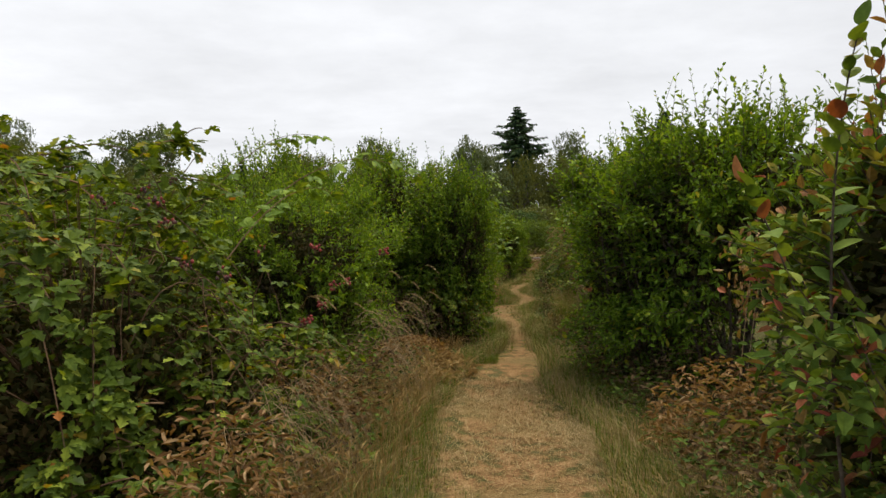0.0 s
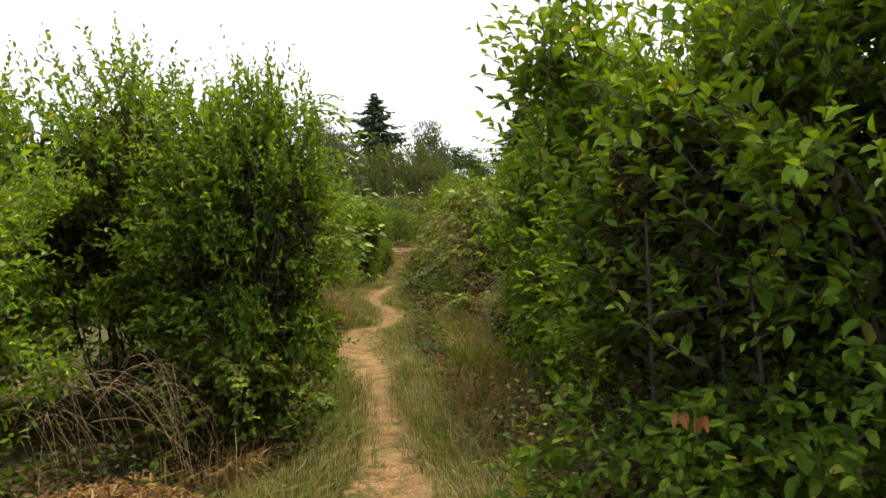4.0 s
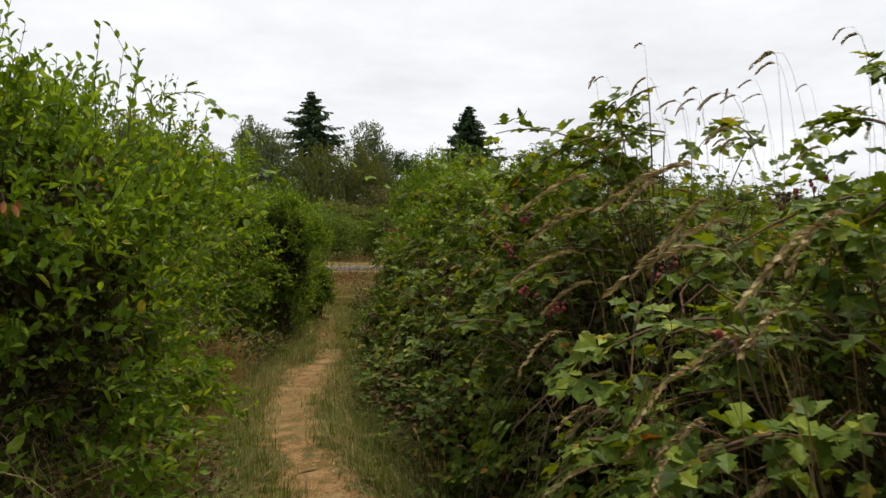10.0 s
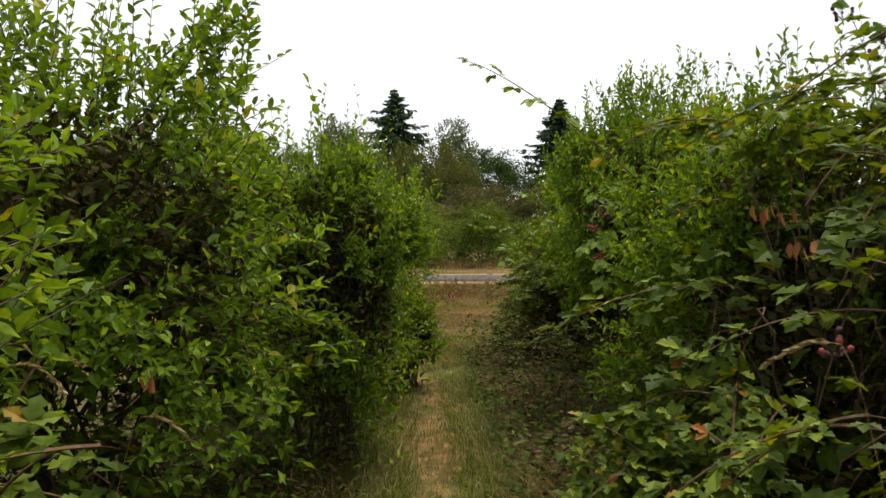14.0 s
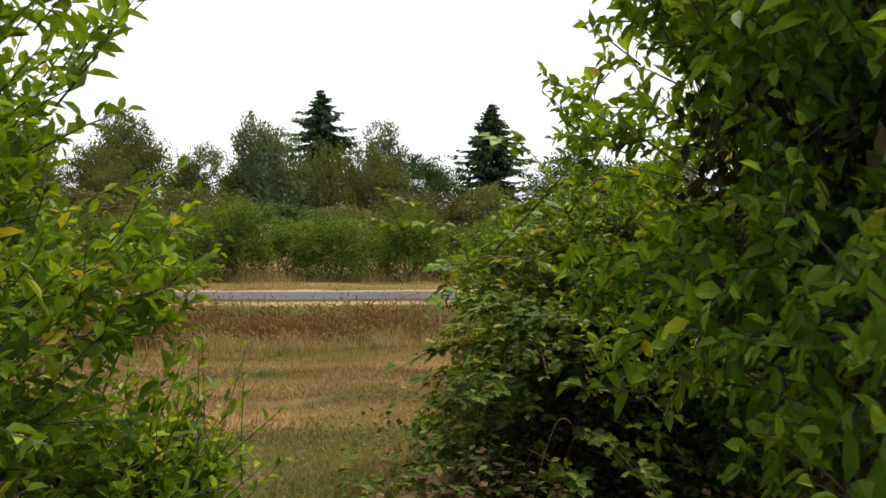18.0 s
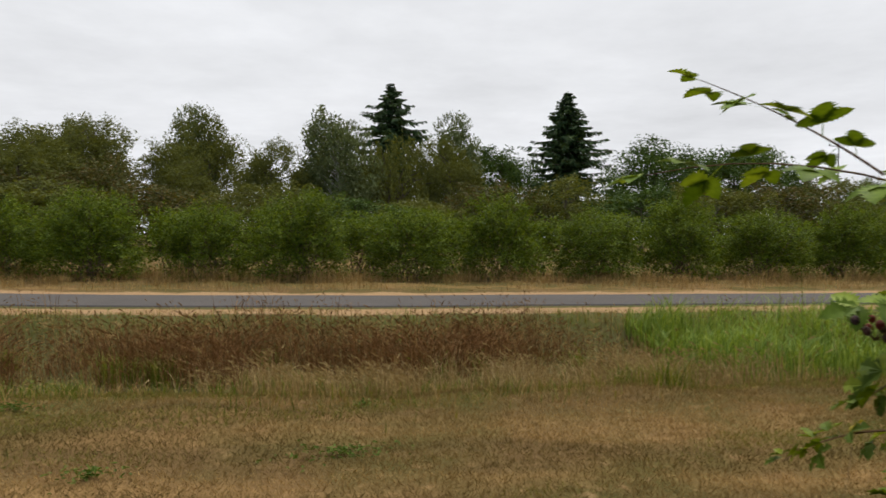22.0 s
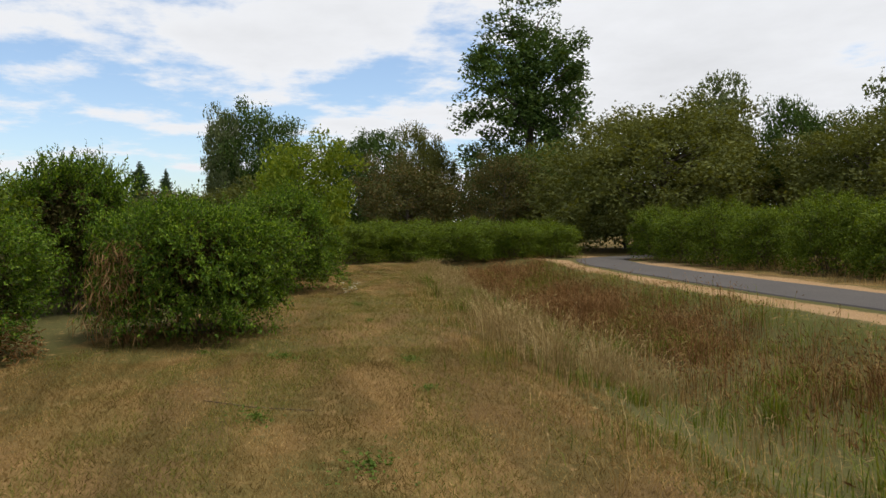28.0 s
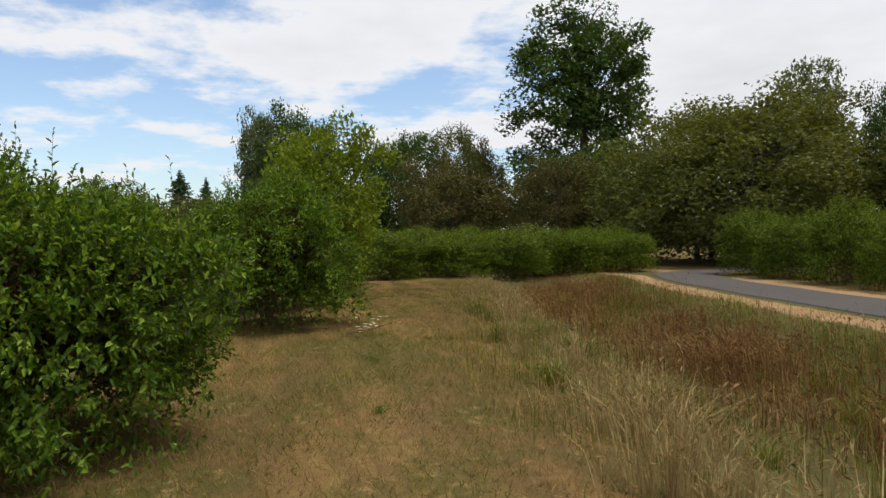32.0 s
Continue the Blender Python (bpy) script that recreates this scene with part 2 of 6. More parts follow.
# Olive-brown inner leaves, darkened to put the shade of the hollows into their colour.
INNER_SHADE_LEAF = leaf_material("shade-dark inner leaf", ((0.0, (0.030, 0.032, 0.010)), (0.6, (0.055, 0.052, 0.017)), (1.0, (0.105, 0.070, 0.030))), through=0.1, rough=0.8)
GREEN_LEAFY = leaf_material("low weed leaf", ((0.0, (0.06, 0.11, 0.02)), (1.0, (0.13, 0.19, 0.04))))
PALE_UNDERSIDE = leaf_material("pale leaf underside", ((0.0, (0.42, 0.43, 0.36)), (1.0, (0.6, 0.6, 0.5))), through=0.15, tint=(1.0, 1.0, 0.9))
WOOD = bark_material("shrub stem", (0.05, 0.035, 0.025), (0.16, 0.12, 0.085), 30.0)
CANE = bark_material("bramble cane", (0.09, 0.045, 0.03), (0.20, 0.13, 0.07), 30.0)
DRY_CANE = bark_material("dry cane", (0.22, 0.14, 0.07), (0.46, 0.33, 0.18), 30.0)
BARK = bark_material("tree bark", (0.04, 0.033, 0.026), (0.13, 0.11, 0.09), 6.0)
PALE_BARK = bark_material("birch bark", (0.18, 0.17, 0.15), (0.50, 0.48, 0.44), 4.0)


def berry_material(name, dark, light):
    n = Nodes(name)
    each = n.tree.nodes.new("ShaderNodeObjectInfo").outputs["Random"]
    bloom = n.noise(260.0, 2.0)
    return n.done(n.mix(n.ramp(bloom, (0.4, 0.0), (0.75, 0.55)), n.ramp(each, (0.0, dark), (1.0, light)), (0.30, 0.16, 0.12)), 0.55, bloom, 0.0008, specular=0.15)


RED_BERRY = berry_material("red berry", (0.15, 0.012, 0.013), (0.34, 0.045, 0.033))
DARK_BERRY = berry_material("dark berry", (0.018, 0.009, 0.011), (0.085, 0.030, 0.026))


def asphalt_material():
    n = Nodes("asphalt")
    grain = n.noise(160.0, 2.0)
    worn = n.noise(0.7, 5.0)
    colour = n.mix(n.math("MULTIPLY", worn, 0.7), n.ramp(grain, (0.3, (0.050, 0.046, 0.044)), (0.7, (0.098, 0.090, 0.085))), (0.12, 0.108, 0.098))
    return n.done(colour, 0.95, grain, 0.004, 0.05)


def ground_material():
    n = Nodes("ground")
    fine, mid, wide, huge = n.noise(55.0, 4.0), n.noise(7.0, 5.0), n.noise(1.1, 4.0), n.noise(0.28, 3.0)
    ragged = n.math("MULTIPLY", n.math("SUBTRACT", n.math("ADD", n.math("MULTIPLY", mid, 0.6), n.math("MULTIPLY", wide, 0.4)), 0.5), 2.8)

    def zone(name, sharp=3.0, wild=1.0):
        v = n.math("ADD", n.math("MULTIPLY", n.math("SUBTRACT", n.math("ADD", n.attribute(name), n.math("MULTIPLY", ragged, wild)), 0.5), sharp), 0.5)
        clamp = n.add("ShaderNodeClamp", Value=v)
        return clamp.outputs[0]

    dirt = n.ramp(fine, (0.25, (0.05, 0.045, 0.018)), (0.5, (0.085, 0.078, 0.030)), (0.75, (0.12, 0.12, 0.042)))
    trail = n.ramp(n.math("ADD", n.math("MULTIPLY", fine, 0.6), n.math("MULTIPLY", mid, 0.4)), (0.36, (0.11, 0.057, 0.023)), (0.5, (0.205, 0.113, 0.048)), (0.66, (0.35, 0.22, 0.10)))
    trail = n.mix(n.ramp(wide, (0.48, 0.0), (0.62, 0.6)), trail, (0.15, 0.12, 0.045))
    tan = n.ramp(n.math("ADD", n.math("MULTIPLY", fine, 0.55), n.math("MULTIPLY", mid, 0.45)), (0.28, (0.075, 0.046, 0.019)), (0.5, (0.13, 0.082, 0.035)), (0.72, (0.20, 0.132, 0.060)))
    green = n.ramp(fine, (0.25, (0.038, 0.042, 0.012)), (0.55, (0.070, 0.074, 0.020)), (0.8, (0.12, 0.112, 0.036)))
    where = n.tree.nodes.new("ShaderNodeTexCoord").outputs["Object"]
    rows = n.add("ShaderNodeMapping", Vector=where, Rotation=(0, 0, radians(14)), Scale=(0.12, 1.5, 1.0))
    swath = n.add("ShaderNodeTexNoise", Vector=rows.outputs[0], Scale=1.0, Detail=3.0).outputs["Fac"]
    tan = n.mix(n.ramp(swath, (0.46, 0.0), (0.62, 1.0)), tan, n.mix(1.0, tan, (1.65, 1.6, 1.5), "MULTIPLY"))
    mown = n.mix(n.ramp(n.math("ADD", n.math("MULTIPLY", wide, 0.6), n.math("MULTIPLY", huge, 0.5)), (0.47, 0.0), (0.66, 0.8)), tan, green)
    straw = n.ramp(fine, (0.3, (0.21, 0.125, 0.06)), (0.7, (0.40, 0.27, 0.15)))
    colour = n.mix(zone("mown"), dirt, mown)
    colour = n.mix(zone("lush"), colour, green)
    colour = n.mix(zone("trail", 2.0, 1.5), colour, trail)
    colour = n.mix(zone("straw", 2.4), colour, straw)
    return n.done(colour, 0.95, n.math("ADD", fine, n.math("MULTIPLY", mid, 0.7)), 0.015, 0.03)


ASPHALT, GROUND = asphalt_material(), ground_material()


# ---- building blocks ----
rng = np.random.default_rng(7)


def mesh_of(name, verts, faces, smooth=False):
    """A mesh from arrays; every face has the same number of corners."""
    me = bpy.data.meshes.new(name)
    verts, faces = np.asarray(verts, np.float32), np.asarray(faces, np.int32)
    k = faces.shape[1]
    me.vertices.add(len(verts))
    me.vertices.foreach_set("co", verts.ravel())
    me.loops.add(faces.size)
    me.loops.foreach_set("vertex_index", faces.ravel())
    me.polygons.add(len(faces))
    me.polygons.foreach_set("loop_start", np.arange(0, faces.size, k, dtype=np.int32))
    me.polygons.foreach_set("use_smooth", np.full(len(faces), smooth))
    me.update(calc_edges=True)
    return me


def part(name, me, material, parent=None, label=""):
    """One mesh object under a thing or a part."""
    if isinstance(me, bmesh.types.BMesh):
        bm, me = me, bpy.data.meshes.new(name)
        bm.to_mesh(me)
        bm.free()
    if not me.materials:
        me.materials.append(material)
    ob = new(name, me)
    if parent is not None:
        ob.parent = parent
    return tagged(ob, label)


def unit(v):
    return v / np.maximum(np.linalg.norm(v, axis=-1, keepdims=True), 1e-9)


def joined(*meshes):
    """Several (verts, faces) pairs as one."""
    verts, faces, start = [], [], 0
    for v, f in meshes:
        verts.append(v)
        faces.append(f + start)
        start += len(v)
    return np.concatenate(verts), np.concatenate(faces)


def leaves(base, ahead, up, length, width, fold=0.25, full=True, far=False):
    """Pointed oval leaves folded along the midrib: six corners each, or four for leaves that stay far off."""
    n = len(base)
    ahead = unit(ahead)
    side = unit(np.cross(ahead, up))
    up = np.cross(side, ahead)
    length, width = np.reshape(length, (-1, 1)) * np.ones((n, 1)), np.reshape(width, (-1, 1)) * np.ones((n, 1))
    tip = base + ahead * length - up * length * 0.12
    if far:
        v = np.stack([base + side * width * 0.5, tip, base - side * width * 0.5], 1)
        f = np.array([[0, 1, 2]])
    elif not full:
        mid = base + ahead * length * 0.5
        v = np.stack([base, mid + side * width * 0.5, tip, mid - side * width * 0.5], 1)
        f = np.array([[0, 1, 2], [0, 2, 3]])
    else:
        lift = up * width * fold
        a, b = base + ahead * length * 0.3 + lift, base + ahead * length * 0.68 + lift - up * length * 0.06
        v = np.stack([base, a + side * width * 0.47, b + side * width * 0.4, tip, b - side * width * 0.4, a - side * width * 0.47], 1)
        f = np.array([[0, 2, 1], [0, 3, 2], [0, 5, 4], [0, 4, 3]])
    k = v.shape[1]
    return v.reshape(-1, 3), (np.arange(n)[:, None, None] * k + f).reshape(-1, 3)


def tubes(paths, radii, sides=4):
    """Tapered stems: paths (n, k, 3) and radii (n, k)."""
    paths, radii = np.asarray(paths, float), np.asarray(radii, float)
    n, k, _ = paths.shape
    run = unit(np.gradient(paths, axis=1))
    ref = np.where(np.abs(run[..., 2:3]) > 0.9, [1.0, 0, 0], [0, 0, 1.0])
    a = unit(np.cross(run, ref))
    b = np.cross(run, a)
    turn = np.arange(sides) * 2 * np.pi / sides
    ring = a[:, :, None] * np.cos(turn)[:, None] + b[:, :, None] * np.sin(turn)[:, None]
    v = paths[:, :, None] + ring * radii[:, :, None, None]
    i, j, s = np.meshgrid(np.arange(n), np.arange(k - 1), np.arange(sides), indexing="ij")
    at = lambda j2, s2: (i * k + j2) * sides + s2 % sides
    q = np.stack([at(j, s), at(j, s + 1), at(j + 1, s + 1), at(j + 1, s)], -1).reshape(-1, 4)
    return v.reshape(-1, 3), np.concatenate([q[:, :3], q[:, [0, 2, 3]]])


def curved(start, end, sag, steps=5):
    """Paths from starts to ends that bow upwards by sag in the middle."""
    t = np.linspace(0, 1, steps)[None, :, None]
    p = start[:, None] * (1 - t) + end[:, None] * t
    p[..., 2] += (4 * t * (1 - t))[..., 0] * np.reshape(sag, (-1, 1))
    return p


def sphere_dirs(n, low=-1.0):
    z = rng.uniform(low, 1, n)
    a = rng.uniform(0, 2 * np.pi, n)
    r = np.sqrt(1 - z * z)
    return np.stack([r * np.cos(a), r * np.sin(a), z], 1)


def lumps(d, seed, amount):
    """A smooth uneven radius for directions d."""
    g = np.random.default_rng(seed)
    r = np.ones(len(d))
    for freq in (2.0, 3.5, 6.0):
        for _ in range(3):
            axis = unit(g.normal(size=3))
            r += amount / freq * 1.4 * np.sin(freq * 2 * (d @ axis) + g.uniform(0, 6.3))
    return r


def grass(base, height, width, lean, spread=0.35, heads=0.0, steps=3):
    """Bent blades at base; heads: share of the blades that bear a seed head. Gives blades and heads."""
    n = len(base)
    a = rng.uniform(0, 2 * np.pi, n)
    way = np.stack([np.cos(a), np.sin(a), np.zeros(n)], 1) * rng.uniform(0, spread, (n, 1)) + lean
    height = np.reshape(height, (-1, 1)) * np.ones((n, 1))
    side = unit(np.stack([-way[:, 1], way[:, 0], np.zeros(n)], 1) + 1e-6)
    mid = base + way * height * 0.28 + [0, 0, 1] * height * 0.62
    top = base + way * height * 1.0 + [0, 0, 1] * height * rng.uniform(0.75, 1.0, (n, 1))
    v = np.stack([base - side * width / 2, base + side * width / 2, mid + side * width * 0.35, top, mid - side * width * 0.35], 1)
    f = np.array([[0, 1, 2], [0, 2, 4], [4, 2, 3]])
    blades = v.reshape(-1, 3), (np.arange(n)[:, None, None] * 5 + f).reshape(-1, 3)
    pick = rng.random(n) < heads
    run = unit(top - mid)[pick]
    size = rng.uniform(0.05, 0.11, pick.sum())
    tops = top[pick] - run * size[:, None] * 0.5
    if not pick.any():
        return blades, None
    first = leaves(tops, run, side[pick], size, 0.013, full=False)
    second = leaves(tops, run, unit(np.cross(run, side[pick])), size, 0.013, full=False)
    return blades, joined(first, second)


# ---- plants ----
def fuller(d, power=2.7):
    """Radius that pushes directions out towards a rounded box, so that shoulders stay full."""
    flat = np.hypot(d[:, 0], d[:, 1])
    return (flat ** power + np.abs(d[:, 2]) ** power) ** (-1 / power)


def shrub_meshes(seed, shoots, leaf, rx=1.3, h=2.4, upright=0.6, foot=0.06, uneven=0.15, per=10, full=True, wide=0.5, draw_in=0.26, skirts=0.5, spires=26, tuft=0.07, least=0.58, low=-0.9, power=2.7):
    """Many-stemmed shrub: boughs that carry tufts of leafy shoots with hollows between, and upright shoots on top."""
    g = np.random.default_rng(seed)
    boughs = max(shoots // 22, 14)
    b = unit(sphere_dirs(boughs, low) + [0, 0, 0.12])
    reach = np.clip(lumps(b, seed, uneven), 0.72, 1.12) * g.uniform(least, 1.0, boughs) ** 0.8
    i = g.integers(0, boughs, shoots)
    d = unit(b[i] + g.normal(0, tuft + 0.05 * (not full), (shoots, 3)))
    loose = g.random(shoots) < 0.12
    d[loose] = sphere_dirs(int(loose.sum()), -0.9)
    along = g.random(shoots) ** 0.6
    shell = np.where(loose, g.uniform(0.6, 0.95, shoots), reach[i] * (0.62 + 0.42 * along)) * fuller(d, power)
    rz, cz = h * (1 - foot) / 2, h * (1 + foot) / 2

    def full_foot(v):
        """Directions whose lower half does not draw in."""
        flat = np.maximum(np.hypot(v[:, 0], v[:, 1]), 1e-6)
        wide_at = np.where(v[:, 2] < 0, np.maximum(1 - draw_in * v[:, 2] ** 2, flat), flat)
        return np.stack([v[:, 0] / flat * wide_at, v[:, 1] / flat * wide_at, v[:, 2]], 1)

    p = full_foot(d) * shell[:, None] * [rx, rx, rz] + [0, 0, cz]
    p[:, 2] = np.maximum(p[:, 2], 0.08 + 0.2 * g.random(shoots))
    high = np.maximum(d[:, 2:3], 0)
    out = unit(d * [1.15, 1.15, 0.5] + [0, 0, 1] * (0.55 * upright + 0.7 * high) + g.normal(0, 0.33, (shoots, 3)))
    length = g.uniform(0.14, 0.32, shoots)
    # upright shoots that stand above the crown
    k = spires
    tall = g.choice(shoots, k, replace=False)
    a, q = g.uniform(0, 2 * np.pi, k), np.sqrt(g.random(k)) * 0.78 * rx
    p[tall] = np.stack([q * np.cos(a), q * np.sin(a), cz + rz * (1 - (q / rx) ** 2.7) ** (1 / 2.7) * g.uniform(0.9, 1.03, k)], 1)
    length[tall] = g.uniform(0.3, 0.55, k)
    out[tall] = unit(g.normal(0, 0.14, (k, 3)) + [0, 0, 1])
    start = p - out * length[:, None] * 0.6
    t = np.linspace(0.08, 1.0, per)
    bend = g.normal(0, 0.05, (shoots, 1, 3)) * (t[:, None] ** 2)
    base = start[:, None] + out[:, None] * (length[:, None] * t)[..., None] + bend
    spin = np.arange(per) * 2.4 + g.uniform(0, 6.3, (shoots, 1))
    ref = unit(np.cross(out, [0.31, 0.2, 0.9]))
    other = np.cross(out, ref)
    radial = ref[:, None] * np.cos(spin)[..., None] + other[:, None] * np.sin(spin)[..., None]
    ahead = radial * 0.8 + out[:, None] * (0.45 + 0.7 * t[:, None]) + g.normal(0, 0.22, radial.shape) - [0, 0, 0.06]
    up = out[:, None] * 0.45 + [0, 0, 0.75] + g.normal(0, 0.36, ahead.shape)
    size = leaf * g.uniform(0.6, 1.3, (shoots, per)) * (1.12 - 0.45 * t)
    crown = leaves(base.reshape(-1, 3), ahead.reshape(-1, 3), up.reshape(-1, 3), size.ravel(), size.ravel() * wide, full=full)
    # Core fill; on full shrubs its dark colour stands in for inner shade.
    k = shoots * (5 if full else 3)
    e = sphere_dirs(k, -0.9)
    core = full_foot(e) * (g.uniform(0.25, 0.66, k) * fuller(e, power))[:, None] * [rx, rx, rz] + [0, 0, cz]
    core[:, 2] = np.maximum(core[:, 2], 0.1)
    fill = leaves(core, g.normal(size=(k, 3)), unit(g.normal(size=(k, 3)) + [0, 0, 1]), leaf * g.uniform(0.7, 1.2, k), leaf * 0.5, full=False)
    s = max(int(shoots * skirts), 4)
    a, q = g.uniform(0, 2 * np.pi, s), g.uniform(0.45, 0.85, s) * rx * np.clip(lumps(sphere_dirs(s), seed, uneven), 0.8, 1.1)
    low = np.stack([q * np.cos(a), q * np.sin(a), h * (0.02 + 0.33 * g.random(s))], 1)
    skirt = leaves(low, g.normal(size=(s, 3)) + [0, 0, 0.3], unit(g.normal(0, 0.6, (s, 3)) + [0, 0, 1]), leaf * g.uniform(0.8, 1.3, s), leaf * 0.5, full=False)
    m = 30
    a = g.uniform(0, 2 * np.pi, m)
    foot_at = np.stack([np.cos(a), np.sin(a), 0 * a], 1) * g.uniform(0.02, 0.35, (m, 1)) * rx - [0, 0, 0.05]
    far = sphere_dirs(m, 0.0) * [rx * 0.7, rx * 0.7, rz * 0.6] + [0, 0, cz]
    stems = tubes(curved(foot_at, far, g.uniform(0.0, 0.25, m)), np.linspace(0.012, 0.004, 5) * g.uniform(0.6, 1.4, (m, 1)), 5)
    # a limb out to each bough, and a twig for each shoot
    tips = full_foot(b) * (reach * 0.8 * fuller(b))[:, None] * [rx, rx, rz] + [0, 0, cz]
    limbs = tubes(curved(tips * [0.3, 0.3, 0.72], tips, g.uniform(0, 0.12, boughs), 5) + g.normal(0, 0.015, (boughs, 5, 3)), np.linspace(0.006, 0.003, 5) * np.ones((boughs, 1)), 4)
    sprigs = tubes(np.stack([start, start + out * length[:, None] * 0.5, start + out * length[:, None]], 1) + bend[:, [0, per // 2, -1]], np.tile([0.003, 0.0022, 0.0013], (shoots, 1)), 3)
    wood = joined(stems, limbs, sprigs) if full else joined(stems, limbs)
    if full:
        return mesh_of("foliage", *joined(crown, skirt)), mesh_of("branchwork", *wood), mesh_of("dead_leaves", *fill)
    return mesh_of("foliage", *joined(crown, fill, skirt)), mesh_of("branchwork", *wood)


def cut_leaves(base, ahead, up, length, width):
    """Leaflets with two sharp lobes on each side and a pointed tip, folded along the midrib."""
    n = len(base)
    ahead = unit(ahead)
    side = unit(np.cross(ahead, up))
    up = np.cross(side, ahead)
    length, width = np.reshape(length, (-1, 1)) * np.ones((n, 1)), np.reshape(width, (-1, 1)) * np.ones((n, 1))
    at = lambda t, w, lift=0.0: base + ahead * length * t + side * width * w + up * (width * abs(w) * 0.3 - length * 0.14 * t * t)
    v = np.stack([base, at(0.36, 0), at(0.7, 0), at(1.0, 0),
                  at(0.36, 0.5), at(0.66, 0.46), at(0.52, 0.24), at(0.36, -0.5), at(0.66, -0.46), at(0.52, -0.24)], 1)
    f = np.array([[0, 4, 1], [1, 4, 6], [1, 6, 2], [6, 5, 2], [2, 5, 3], [0, 1, 7], [1, 9, 7], [1, 2, 9], [9, 2, 8], [2, 3, 8]])
    return v.reshape(-1, 3), (np.arange(n)[:, None, None] * 10 + f).reshape(-1, 3)


def bramble_meshes(seed, sprays, leaf, rx=1.4, h=2.0, canes=26):
    """Bramble mound: arching canes in layers, with leaves of cut leaflets along them and hollows below each layer."""
    g = np.random.default_rng(seed)
    boughs = sprays // 24
    b = unit(sphere_dirs(boughs, -0.05))
    reach = np.clip(lumps(b, seed, 0.2), 0.76, 1.08) * g.uniform(0.7, 1.0, boughs) * fuller(b)
    tips = b * reach[:, None] * [rx, rx, h * 0.92] + [0, 0, 0.05]
    # each bough is a short arching cane end; its leaves sit along it
    run = unit(b * [1.0, 1.0, 0.1] + g.normal(0, 0.55, (boughs, 3)) * [1, 1, 0.4])
    span = g.uniform(0.3, 0.75, boughs)
    start = tips - run * span[:, None] * 0.6 + [0, 0, 0.02]
    end = tips + run * span[:, None] * 0.4 - np.stack([0 * span, 0 * span, 0.3 * span], 1)
    start[:, 2], end[:, 2] = np.maximum(start[:, 2], 0.1), np.maximum(end[:, 2], 0.06)
    i = g.integers(0, boughs, sprays)
    t = g.random(sprays)
    p = start[i] * (1 - t)[:, None] + end[i] * t[:, None]
    p[:, 2] += 4 * t * (1 - t) * 0.12 * span[i]
    loose = g.random(sprays) < 0.12
    d = sphere_dirs(sprays, -0.05)
    p[loose] = (d * (fuller(d) * g.uniform(0.6, 0.95, sprays))[:, None] * [rx, rx, h * 0.92] + [0, 0, 0.06])[loose]
    sideways = unit(np.cross(run[i], [0, 0, 1.0])) * g.choice([-1.0, 1.0], sprays)[:, None]
    droop = unit(run[i] * 0.5 + sideways * g.uniform(0.3, 1.0, (sprays, 1)) + [0, 0, -0.12] + g.normal(0, 0.3, (sprays, 3)))
    p = p + droop * g.uniform(0.02, 0.07, (sprays, 1))
    up = unit(b[i] * [0.5, 0.5, 0.2] + [0, 0, 1.0] + g.normal(0, 0.36, (sprays, 3)))
    size = leaf * g.uniform(0.6, 1.35, sprays)
    side = unit(np.cross(droop, up))
    pieces = []
    for turn, scale in ((0.0, 1.0), (1.1, 0.85), (-1.1, 0.85)):
        ahead = droop * np.cos(turn) + side * np.sin(turn)
        pieces.append(cut_leaves(p, ahead, up, size * scale, size * scale * 0.7))
    # Inner fill whose dark colour carries the shade inside the mound.
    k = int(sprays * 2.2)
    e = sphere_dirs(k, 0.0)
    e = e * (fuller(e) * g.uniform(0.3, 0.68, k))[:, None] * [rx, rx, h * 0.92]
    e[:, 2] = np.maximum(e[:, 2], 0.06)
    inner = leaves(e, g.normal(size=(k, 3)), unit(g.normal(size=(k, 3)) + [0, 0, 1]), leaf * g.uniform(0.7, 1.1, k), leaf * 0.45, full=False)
    a = g.uniform(0, 2 * np.pi, canes)
    foot_at = np.stack([np.cos(a), np.sin(a), 0 * a], 1) * g.uniform(0.1, 0.6, (canes, 1)) * rx - [0, 0, 0.05]
    turn = a + g.normal(0, 0.7, canes)
    over = np.stack([np.cos(turn) * rx * g.uniform(0.6, 0.95, canes), np.sin(turn) * rx * g.uniform(0.6, 0.95, canes), h * g.uniform(0.1, 0.45, canes)], 1)
    arcs = curved(foot_at, over, h * g.uniform(0.3, 0.5, canes), 13)
    arcs[:, 1:] += g.normal(0, 0.012, arcs[:, 1:].shape)
    arms = curved(start, end, 0.12 * span, 13)
    hidden = curved(start * [0.3, 0.3, 0.5], start, np.full(boughs, 0.1), 13)
    arcs = np.concatenate([arcs, arms, hidden])
    stems = tubes(arcs, np.linspace(0.005, 0.002, 13) * np.ones((len(arcs), 1)), 4)
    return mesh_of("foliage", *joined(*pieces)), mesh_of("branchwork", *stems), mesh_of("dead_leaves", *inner)


